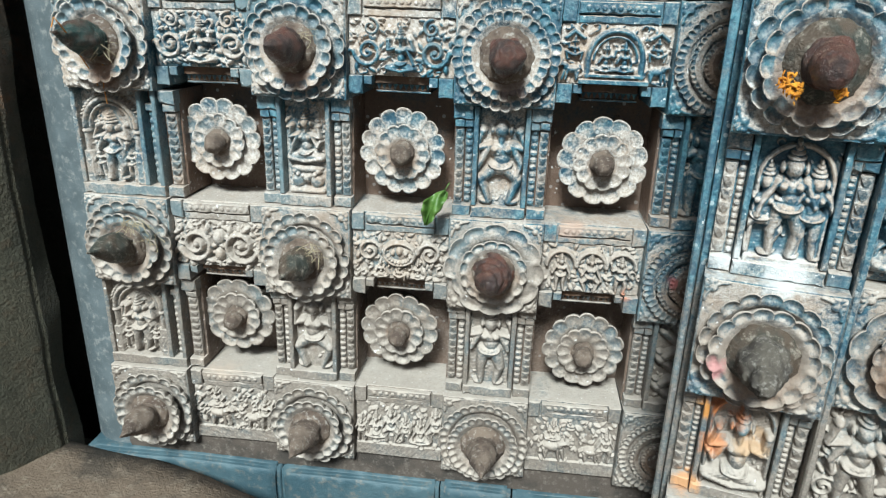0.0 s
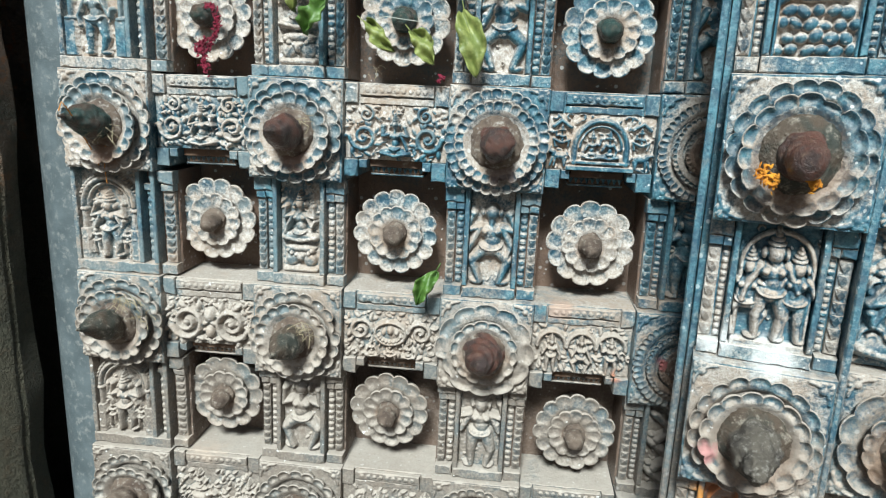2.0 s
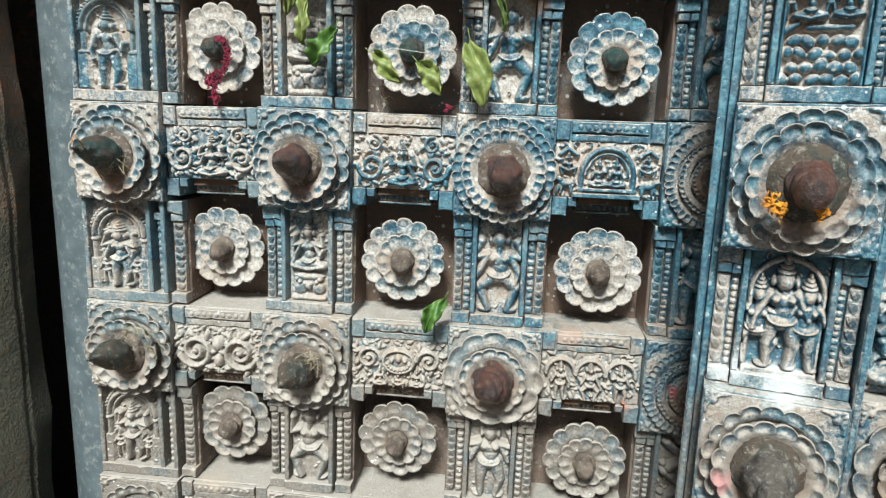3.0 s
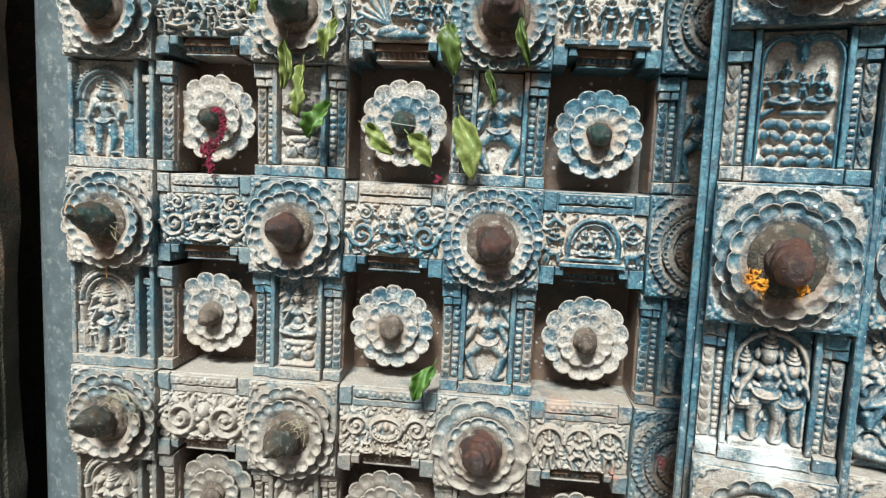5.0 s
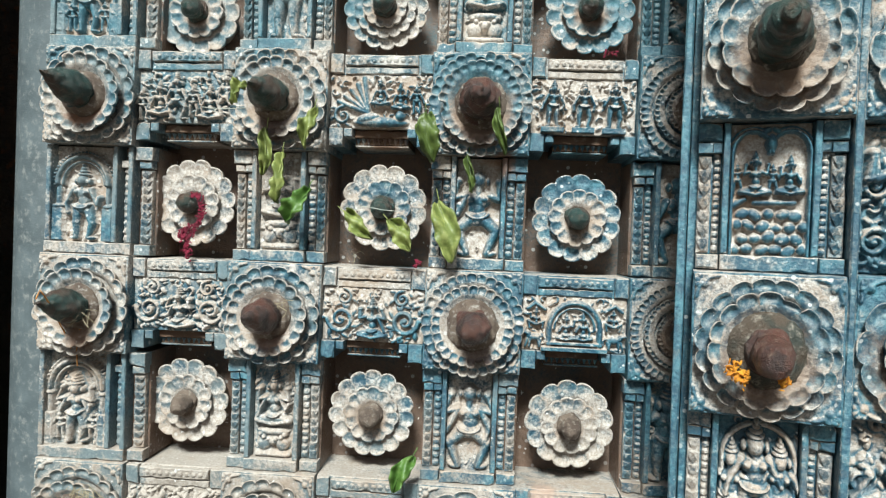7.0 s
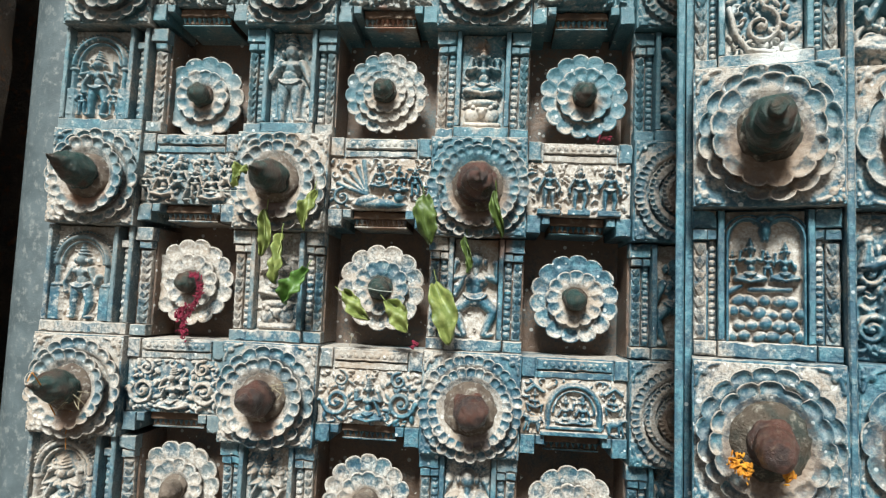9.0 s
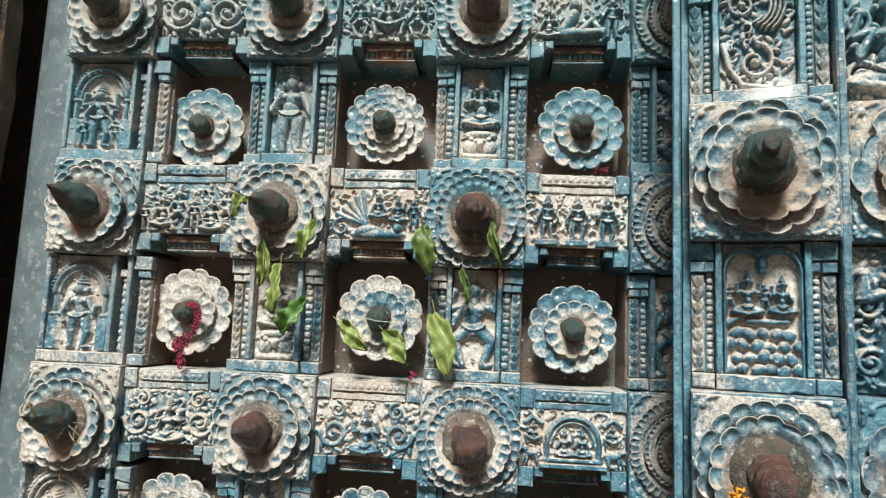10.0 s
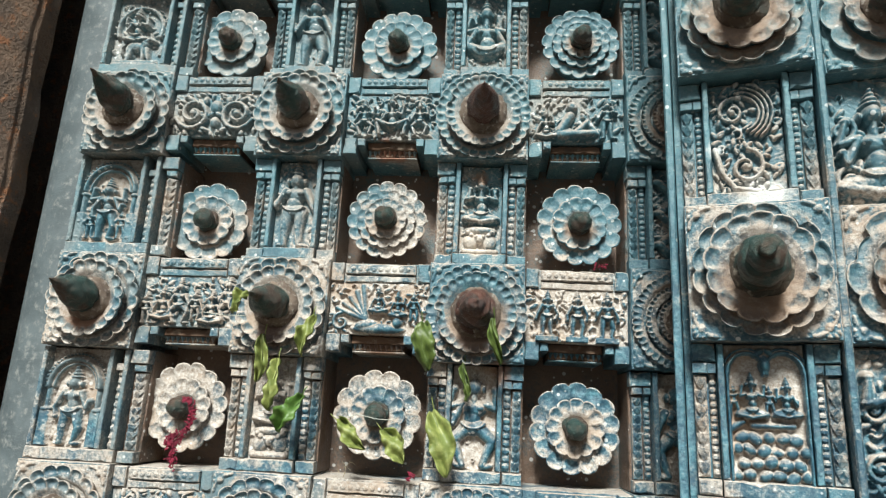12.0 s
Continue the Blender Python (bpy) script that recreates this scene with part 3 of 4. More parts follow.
part("bottom_plank", Build().block(-0.665, 0.56, 0.045, 0.10, -0.10, -0.018), DARKWOOD, leaf_left, "bare brown bottom plank")


def spike(kind, seed, lift=0.0):
    r, b = random.Random(seed), Build()
    g = {"great": 0.68, "turned": 0.80, "blunt": 0.86}.get(kind, 1.0)
    lean = (r.uniform(-0.006, 0.006), r.uniform(-0.004, 0.008) + lift)
    if kind == "spear":
        p = [(0.023, 0.0), (0.026, 0.006), (0.0265, 0.010), (0.0300, 0.012), (0.0305, 0.015), (0.0285, 0.018), (0.0305, 0.024), (0.0305, 0.036), (0.0280, 0.050), (0.0240, 0.063), (0.0190, 0.076), (0.0135, 0.089), (0.0088, 0.100), (0.0052, 0.110), (0.0026, 0.118), (0.0010, 0.123)]
        return b.lathe([(q * 0.93, w * 0.89) for q, w in p], 44, lumps=0.05, lean=lean, crust=0.0018)
    if kind == "ribbed":
        p = [(0.036, 0.0), (0.038, 0.008), (0.036, 0.018), (0.034, 0.030), (0.033, 0.042), (0.029, 0.055), (0.024, 0.066), (0.018, 0.076), (0.014, 0.082), (0.012, 0.090), (0.006, 0.096)]
        return b.lathe([(q * 0.86, w * 0.95) for q, w in p], 56, lumps=0.04, ribs=4, rib=0.12, twist=70, lean=lean, crust=0.0010)
    if kind == "blunt":
        p = [(0.036, 0.0), (0.037, 0.007), (0.034, 0.013), (0.030, 0.016), (0.031, 0.026), (0.031, 0.038), (0.030, 0.050), (0.026, 0.062), (0.020, 0.071), (0.012, 0.077), (0.003, 0.080)]
        return b.lathe([(q * g, w) for q, w in p], 40, lumps=0.06, lean=lean, crust=0.0028)
    if kind == "turned":
        p = [(0.040, 0.0), (0.041, 0.008), (0.037, 0.018), (0.034, 0.022), (0.037, 0.026), (0.037, 0.050), (0.031, 0.060), (0.023, 0.064), (0.025, 0.068), (0.024, 0.090), (0.017, 0.096), (0.011, 0.097), (0.011, 0.110), (0.004, 0.111)]
        return b.lathe([(q * g, w) for q, w in p], 40, lumps=0.04, lean=lean, crust=0.0014)
    if kind == "horn":
        p = [(0.042, 0.0), (0.045, 0.010), (0.042, 0.020), (0.044, 0.030), (0.040, 0.040), (0.036, 0.050), (0.028, 0.056), (0.0225, 0.058), (0.021, 0.066), (0.0215, 0.078), (0.018, 0.086), (0.011, 0.090), (0.010, 0.095), (0.003, 0.097)]
        return b.lathe([(q * 0.72, w) for q, w in p], 48, lumps=0.06, lean=lean, crust=0.0036)
    if kind == "great":
        p = [(0.043, 0.0), (0.044, 0.008), (0.041, 0.018), (0.036, 0.024), (0.0335, 0.026), (0.0345, 0.034), (0.034, 0.044), (0.032, 0.047), (0.030, 0.052), (0.029, 0.060), (0.025, 0.068), (0.018, 0.073), (0.003, 0.076)]
        return b.lathe([(q * g, w) for q, w in p], 40, lumps=0.04, lean=lean, crust=0.0014)
    p = [(0.020, 0.0), (0.022, 0.006), (0.021, 0.016), (0.017, 0.026), (0.009, 0.034), (0.003, 0.036)]
    return b.lathe(p, 18, lumps=0.06, lean=(0, 0))


def boss(parent, u, v, tiers, kind, mat, seed, left=HALF, w=0.006, half=HALF, plate_mat=None, low=0.082, iron=None, petal_mat=None, lift=0.0, dome_mat=None):
    """A square plate with stacked petal dishes and a knob."""
    plate = part("boss", Build().block(-left, half, -low, 0.090, DEEP, w), plate_mat or PAINT, parent)
    plate.location = (u, rng.uniform(-0.002, 0.002), v)
    plate.rotation_euler = (rng.uniform(-0.008, 0.008), rng.uniform(-0.014, 0.014), rng.uniform(-0.008, 0.008))
    f = Relief(-left + 0.002, half - 0.002, -low + 0.002, 0.088, 0.0016)
    for su, eu in ((-1, left), (1, half)):
        for sv, ev in ((-1, low), (1, 0.09)):
            cu, cv = su * (eu - 0.015), sv * (ev - 0.015)
            f.dome(cu, cv, 0.006, 0.006, 0.006)
            for k in range(4):
                a = math.degrees(math.atan2(-sv, -su)) + (k - 1.5) * 34 + 180
                f.dome(cu + 0.011 * math.cos(radians(a)), cv + 0.011 * math.sin(radians(a)), 0.008, 0.004, 0.004, a)
            f.ring(cu - su * 0.02, cv - sv * 0.02, 0.030, 0.0028, 0.004, math.degrees(math.atan2(sv, su)) - 40, math.degrees(math.atan2(sv, su)) + 40)
    f.carve("corner_carving", plate, plate_mat or PAINT, w + 0.0005, seed=seed)
    r = random.Random(seed)
    base = w
    for q, (rad, n, rise, inner) in enumerate(tiers):
        b = Build().petals(inner, rad, n, base - 0.001, base + 0.003, base + rise, 0.0058 if n < 22 else 0.0042, 0.075 if n < 22 else 0.055, broken=[r.randrange(n)] if r.random() < 0.5 else (), lip=0.34 if q < 1 else 0.55)
        part("petal_ring", b, petal_mat or mat, plate, smooth=True)
        base += rise * 0.72
    rin = tiers[-1][3]
    part("boss_dome", Build().lathe([(rin * 1.30, base - 0.014), (rin * 1.26, base - 0.006), (rin * 1.15, base), (rin * 0.95, base + 0.006), (rin * 0.6, base + 0.009)], 48, lumps=0.03, crust=0.0034), dome_mat or CRUSTED_DOME, plate, smooth=True)
    base -= 0.009
    s = part("knob", spike(kind, seed, lift), iron or IRON, plate, "dark pointed knob" if kind == "spear" else "", True)
    s.location = (0, -(base + 0.002), 0)
    return plate


def rosette(u, v, seed, tiers, mat):
    b = Build().lathe([(0.046, DEEP), (0.053, -0.084), (0.060, -0.058)], 28, lumps=0.02)
    drum = part("rosette", b, mat, leaf_left, smooth=True)
    drum.location = (u, 0, v)
    base = -0.060
    for rad, n, rise, inner in tiers:
        part("petal_ring", Build().petals(inner, rad, n, base - 0.004, base + 0.003, base + rise * 1.0, 0.0036, 0.10, lip=0.25), mat, drum, smooth=True)
        base += rise * 0.75
    k = part("knob", Build().lathe([(0.021, 0.0), (0.020, 0.006), (0.015, 0.009), (0.017, 0.014), (0.018, 0.022), (0.015, 0.032), (0.009, 0.040), (0.003, 0.044)], 26, lumps=0.05, lean=(0, -0.003), crust=0.0022), DUSTY if v < 0.8 else IRON, drum, smooth=True)
    k.location = (0, -(base - 0.002), 0)
    return drum


def niche_parts(panel, u0, u1, h, bars, strips, deep=-0.030, strip_mats=None):
    """Base, stepped cap, frame bars, bead strings and leaf strips of a panel that is h high."""
    edges = [(u0, bars[0] - 0.005), (bars[-1] + 0.005, u1)]
    for a, b in edges:
        if 0.006 < b - a < 0.06:
            part("base_block", Build().block(a + 0.002, b - 0.0005, 0, 0.019, -0.0335, -0.011), PAINT, panel)
            part("cap_block", Build().block(a, b - 0.0005, h - 0.024, h, -0.0335, -0.011), PAINT, panel)
    part("pedestal", Build().block(max(u0, bars[0] - 0.0045), min(u1, bars[-1] + 0.0045) if len(bars) > 1 else u1, 0, 0.020, -0.0335, -0.004), PAINT, panel)
    for b in bars:
        part("frame_bar", Build().block(b - 0.0045, b + 0.0045, 0.0205, h - 0.0005, -0.0335, -0.005), PAINT_BLUE, panel)
    for kind, a, b in strips:
        m = (a + b) / 2
        if kind == "bead":
            part("bead_string", Build().block(a, b, 0.020, h - 0.034, -0.0335, deep + 0.004).beads(m, 0.022, h - 0.036, deep + 0.004, (b - a) * 0.46), rng.choice(strip_mats or (PAINT, PAINT, PAINT_WHITE)), panel)
        else:
            part("leaf_strip", Build().block(a, b, 0.020, h - 0.040, -0.0335, deep + 0.008).wedges(a, b, 0.022, h - 0.042, deep + 0.008, 0.009, 9 if h > 0.19 else 7, flip=(kind == "down")), rng.choice(strip_mats or (PAINT, PAINT_WHITE, PAINT_WHITE)), panel)
        part("step_block", Build().block(a - 0.001, b + 0.001, h - 0.038, h - 0.0245, -0.0335, -0.015), PAINT, panel)


def idol_niche(parent, u, v, h, kind, seed, col):
    """An upright panel with a carved idol between two bosses."""
    if col == 0:
        u0, u1, f0, f1 = -0.089, 0.104, -0.084, 0.034
        bars, strips = (-0.0845, 0.039, 0.067), (("bead", 0.046, 0.060), ("leaf", 0.079, 0.100))
    elif col == 3:
        u0, u1, f0, f1 = -HALF, HALF, -0.036, 0.024
        bars, strips = (-0.042,), (("leaf", -0.078, -0.062), ("bead", -0.059, -0.048))
    else:
        u0, u1, f0, f1 = -HALF, HALF, -0.038, 0.038
        bars, strips = (-0.043, 0.043), (("leaf", -0.079, -0.064), ("bead", -0.062, -0.049), ("bead", 0.049, 0.062), ("leaf", 0.064, 0.079))
    panel = part("niche_panel", Build().block(u0, u1, 0, h, DEEP, -0.034), BACK, parent, "grimy side of the recess with its shade painted in")
    panel.location = (u, rng.uniform(-0.002, 0.002), v)
    panel.rotation_euler = (0, rng.uniform(-0.010, 0.010), rng.uniform(-0.006, 0.006))
    niche_parts(panel, u0, u1, h, bars, strips)
    r = Relief(f0, f1, 0.018, h - 0.001)
    mid = (f0 + f1) / 2
    t = h - 0.008
    if kind == "arch":
        for q in (-1, 1):
            r.slab(mid + q * 0.049 - 0.008, mid + q * 0.049 + 0.008, 0.020, 0.078, 0.015).limb((mid + q * 0.049, 0.07), (mid + q * 0.049, t - 0.060), 0.006, 0.006, 0.014)
            for z in (0.03, 0.06, t - 0.07):
                r.dome(mid + q * 0.049, z, 0.009, 0.006, 0.017)
            r.figure(mid + q * 0.030, 0.03, 0.055, 0.011, "stand", 2, q, seed + q)
        r.ring(mid, t - 0.062, 0.049, 0.0055, 0.017, 0, 180, 1.05).ring(mid, t - 0.062, 0.040, 0.0035, 0.012, 0, 180, 1.05)
        r.studs(mid, t - 0.062, 0.0575, 26, 0.0034, 0.013, -4, 184, 1.03)
        r.figure(mid, 0.026, t - 0.066, 0.019, "stand", 4, 1, seed)
    elif kind == "shrine":
        for q in (-1, 1):
            r.slab(mid + q * 0.046 - 0.009, mid + q * 0.046 + 0.009, 0.022, 0.080, 0.014).limb((mid + q * 0.046, 0.08), (mid + q * 0.046, t - 0.055), 0.006, 0.006, 0.013)
            r.dome(mid + q * 0.047, 0.083, 0.013, 0.006, 0.017)
        r.ring(mid, t - 0.062, 0.047, 0.006, 0.018, 0, 180, 1.05).ring(mid, t - 0.062, 0.039, 0.003, 0.012, 0, 180, 1.05).studs(mid, t - 0.062, 0.0565, 28, 0.0036, 0.013, -5, 185, 1.03)
        r.figure(mid, 0.024, t - 0.055, 0.018, "stand", 2, 1, seed)
    elif kind == "mount":
        r.slab(mid - 0.045, mid + 0.045, 0.020, 0.026, 0.016).slab(mid - 0.040, mid + 0.040, 0.026, 0.033, 0.012)
        r.beast(mid, 0.032, 0.072, 0.016, 1).figure(mid - 0.004, 0.070, 0.085, 0.019, "sit", 4, 1, seed)
        r.ring(mid, 0.105, 0.047, 0.005, 0.011, -20, 200, 1.05).studs(mid, 0.105, 0.054, 14, 0.004, 0.009, -20, 200)
    elif kind == "seat":
        r.figure(mid, 0.075, t - 0.082, 0.018, "sit", 4, 1, seed)
        r.dome(mid, 0.066, 0.030, 0.008, 0.015).studs(mid, 0.064, 0.022, 6, 0.006, 0.016, 180, 360, 0.5)
        r.dome(mid - 0.017, 0.045, 0.013, 0.015, 0.013).dome(mid + 0.017, 0.045, 0.013, 0.015, 0.013).dome(mid, 0.050, 0.010, 0.010, 0.016)
        r.limb((mid - 0.028, 0.026), (mid + 0.028, 0.026), 0.006, 0.006, 0.013)
    elif kind == "creeper":
        for k in range(5):
            z = 0.032 + k * (t - 0.04) / 5
            q = 1 if k % 2 else -1
            r.limb((mid - q * 0.012, z - 0.008), (mid + q * 0.014, z + 0.010), 0.011, 0.008, 0.016).dome(mid + q * 0.018, z + 0.014, 0.012, 0.009, 0.018, q * 30).dome(mid - q * 0.020, z, 0.008, 0.006, 0.012)
    else:
        r.figure(mid, 0.022, t - 0.026, 0.019, kind, 2 if seed % 2 else 4, 1 if seed % 3 else -1, seed, crown=(kind != "dance"))
    r.foliage(60 if kind not in ("dance", "stand") else 14, 0.006, 0.007, seed)
    r.carve("carved_idol", panel, PAINT_FIGURE if (kind == "dance" and v > 0.9) or (col == 0 and 0.9 < v < 1.5) else PAINT_GROOVE if kind in ("dance", "creeper") or (col == 2 and 0.5 < v < 1.2) else PAINT, -0.026, seed=seed)
    return panel


def rail(parent, u0, u1, v, kind, seed, low=False):
    """A cross rail between two bosses: frieze, carved scene, stepped brackets and a toothed strip."""
    L = u1 - u0
    body = part("carved_rail", Build().block(0, L, -0.076 if low else -0.040, 0.087, DEEP, -0.014), PAINT, parent)
    body.location = (u0, rng.uniform(-0.002, 0.002), v)
    body.rotation_euler = (0, rng.uniform(-0.010, 0.010), 0)
    fr = Build().block(0.026, L - 0.026, 0.066, 0.084, -0.02, -0.004).block(0.026, L - 0.026, 0.052, 0.064, -0.02, -0.008)
    count = 9
    for k in range(count):
        a = 0.034 + (L - 0.068) * (k + 0.5) / count
        fr.lathe([(0.0055, -0.006), (0.0045, -0.003), (0.002, -0.0015)], 8, a, 0.075)
    part("frieze", fr, PAINT_WHITE, body)
    for a, b in ((0, 0.024), (L - 0.024, L)):
        part("end_block", Build().block(a + 0.0005, b - 0.0005, 0.053, 0.0865, -0.02, -0.005), PAINT, body)
    if not low:
        for a, b, q in ((0, 0.026, -0.072), (0.026, 0.042, -0.056), (L - 0.026, L, -0.072), (L - 0.042, L - 0.026, -0.056)):
            part("bracket", Build().block(a + 0.0005, b - 0.0005, q, -0.0405, DEEP, -0.003), PAINT_BLUE, body)
        part("toothed_strip", Build().block(0.042, L - 0.042, -0.066, -0.0405, DEEP, -0.034).block(0.042, L - 0.042, -0.055, -0.0405, -0.04, -0.024), BROWN, body, "bare brown moulding")
        part("zigzag_strip", Build().block(0.042, L - 0.042, -0.070, -0.0665, DEEP, -0.0325).zigzag(0.042, L - 0.042, -0.0662, -0.0555, -0.0335, 0.008, 10), PAINT, body)
    r = Relief(0.001, L - 0.001, -0.074 if low else -0.041, 0.052)
    m, y0 = L / 2, -0.036
    if low:
        r.slab(0.001, L - 0.001, -0.074, -0.046, 0.005)
    if kind == "scrolls":
        r.curl(m - 0.043, 0.004, 0.034, 0.006, 0.016, 200, 1.7, 1).curl(m + 0.043, 0.004, 0.034, 0.006, 0.016, -20, 1.7, -1)
        r.dome(m, 0.018, 0.012, 0.016, 0.018).dome(m, -0.014, 0.010, 0.014, 0.015)
    elif kind == "seated":
        r.figure(m, y0, 0.080, 0.019, "sit", 4, 1, seed)
        r.curl(m - 0.055, -0.002, 0.024, 0.005, 0.013, 180, 1.5, 1).curl(m + 0.055, -0.002, 0.024, 0.005, 0.013, 0, 1.5, -1)
        r.curl(m - 0.050, 0.036, 0.014, 0.004, 0.011, 90, 1.4, -1).curl(m + 0.050, 0.036, 0.014, 0.004, 0.011, 90, 1.4, 1)
    elif kind == "face":
        r.dome(m, 0.010, 0.030, 0.020, 0.010).ring(m, 0.012, 0.028, 0.0045, 0.015, 0, 360, 0.75).studs(m, 0.010, 0.020, 9, 0.005, 0.017, 180, 360, 0.7)
        r.dome(m, 0.018, 0.008, 0.010, 0.019).dome(m - 0.012, 0.014, 0.006, 0.007, 0.017).dome(m + 0.012, 0.014, 0.006, 0.007, 0.017)
        r.curl(m - 0.055, 0.015, 0.022, 0.005, 0.014, 0, 1.5, 1).curl(m + 0.055, 0.015, 0.022, 0.005, 0.014, 180, 1.5, -1)
        r.figure(m, y0 - 0.004, 0.034, 0.012, "squat", 2, 1, seed).figure(m - 0.034, y0, 0.042, 0.013, "sit", 2, 1, seed + 1).figure(m + 0.034, y0, 0.042, 0.013, "sit", 2, 1, seed + 2)
    elif kind == "arch":
        r.ring(m, -0.002, 0.042, 0.0055, 0.017, 0, 180, 1.05).ring(m, -0.002, 0.034, 0.003, 0.012, 0, 180, 1.05)
        for q in (-1, 1):
            r.line([(m + q * 0.042, 0), (m + q * 0.042, -0.028)], 0.006, 0.016).line([(m + q * 0.050, 0.030), (m + q * 0.066, 0.040), (m + q * 0.078, 0.030)], 0.004, 0.012)
            r.figure(m + q * 0.014, y0 + 0.014, 0.052, 0.017, "sit", 2, q, seed + 3 * q)
            r.beast(m + q * 0.066, y0, 0.040, 0.015, q).figure(m + q * 0.064, -0.004, 0.040, 0.014, "squat", 2, 1, seed + q)
        r.slab(m - 0.055, m + 0.055, y0 - 0.003, y0 + 0.004, 0.018).slab(m - 0.046, m + 0.046, y0 + 0.007, y0 + 0.013, 0.016)
    elif kind == "three":
        for k in (-1, 0, 1):
            r.figure(m + k * 0.050, y0 + 0.006, 0.076, 0.019, "stand", 2, k, seed + k).slab(m + k * 0.050 - 0.019, m + k * 0.050 + 0.019, y0 - 0.003, y0 + 0.006, 0.017)
    elif kind == "crowd":
        for k in range(6):
            r.figure(0.014 + k * (L - 0.028) / 5, y0 + (0.006 if k % 2 else 0.0), 0.055 + 0.012 * (k % 3), 0.015, ("stand", "sit", "dance")[k % 3], 2, 1, seed + k)
    elif kind == "couch":
        r.dome(m, y0 + 0.006, 0.05, 0.010, 0.015).dome(m - 0.02, y0 + 0.012, 0.022, 0.010, 0.017, 8).dome(m + 0.034, y0 + 0.016, 0.009, 0.011, 0.018)
        for k in range(5):
            r.limb((m - 0.020, y0 + 0.02), (m - 0.072 + k * 0.011, 0.004 + k * 0.010), 0.004, 0.006, 0.012)
        r.figure(m, -0.004, 0.052, 0.016, "sit", 2, 1, seed).figure(m + 0.034, -0.010, 0.050, 0.015, "sit", 2, 1, seed + 3).figure(m + 0.062, -0.016, 0.05, 0.014, "stand", 2, 1, seed + 4)
        r.curl(m - 0.064, -0.020, 0.016, 0.004, 0.012, 90, 1.3, 1)
    elif kind == "squat":
        r.figure(m, y0, 0.088, 0.019, "squat", 2, 1, seed)
        for q in (-1, 1):
            r.figure(m + q * 0.052, y0, 0.070, 0.015, "dance", 2, q, seed + q)
    elif kind == "recline":
        r.limb((m - 0.03, y0 + 0.010), (m + 0.030, y0 + 0.012), 0.011, 0.008, 0.017).limb((m - 0.03, y0 + 0.016), (m - 0.012, 0.010), 0.010, 0.010, 0.017).dome(m - 0.008, 0.028, 0.011, 0.012, 0.019)
        r.limb((m + 0.0, y0 + 0.014), (m + 0.02, y0 + 0.034), 0.008, 0.007, 0.016).limb((m + 0.02, y0 + 0.034), (m + 0.036, y0 + 0.010), 0.007, 0.006, 0.015)
        r.figure(m + 0.055, y0, 0.078, 0.016, "stand", 2, -1, seed).figure(m - 0.056, y0, 0.065, 0.015, "sit", 2, 1, seed + 1)
    elif kind == "beasts":
        r.beast(m - 0.035, y0 - 0.004, 0.062, 0.015, 1).beast(m + 0.040, y0 - 0.004, 0.050, 0.014, 1).figure(m - 0.036, 0.004, 0.050, 0.014, "sit", 2, 1, seed)
        r.figure(m + 0.066, y0, 0.070, 0.014, "stand", 2, 1, seed + 2)
    else:  # arcade
        for k in (-1, 0, 1):
            r.ring(m + k * 0.052, 0.012, 0.025, 0.0045, 0.013, 0, 180, 1.1).figure(m + k * 0.052, y0, 0.070, 0.016, ("dance", "stand")[k % 2], 2, k, seed + k)
    r.foliage(150, 0.008, 0.010, seed)
    r.carve("carved_scene", body, PAINT_FIGURE if 0.8 < v < 1.4 and u0 > -0.2 else PAINT_WHITE if v < 0.8 or (v < 1.4 and u0 < -0.2) else PAINT if v > 1.4 else PAINT_GROOVE, -0.012, seed=seed)
    return body


ROSETTES = (((-0.405, 0.199), (-0.074, 0.194), (0.283, 0.184)), ((-0.41, 0.193), (-0.07, 0.19), (0.279, 0.191)), ((-0.409, 0.189), (-0.062, 0.192), (0.277, 0.186)), ((-0.413, 0.168), (-0.071, 0.181), (0.285, 0.181)), ((-0.417, 0.187), (-0.071, 0.182), (0.289, 0.19)))  # u, and height over the row
SPEAR = ((0.086, 20, 0.019, 0.058), (0.068, 18, 0.024, 0.031))
BROAD = ((0.087, 30, 0.017, 0.062), (0.069, 26, 0.022, 0.034))
DENSE = ((0.083, 44, 0.010, 0.062), (0.061, 40, 0.008, 0.044), (0.041, 30, 0.004, 0.024))
PLAIN = ((0.088, 12, 0.012, 0.056), (0.060, 14, 0.015, 0.030))
RAILS = (("beasts", "crowd", "beasts"), ("scrolls", "face", "arcade"), ("seated", "seated", "arch"), ("crowd", "couch", "three"), ("scrolls", "squat", "recline"), ("scrolls", "face", "three"))
NICHES = (("arch", "dance", "stand", "creeper"), ("arch", "seat", "dance", "stand"), ("shrine", "seat", "dance", "dance"), ("arch", "stand", "seat", "creeper"), ("mount", "stand", "squat", "creeper"))

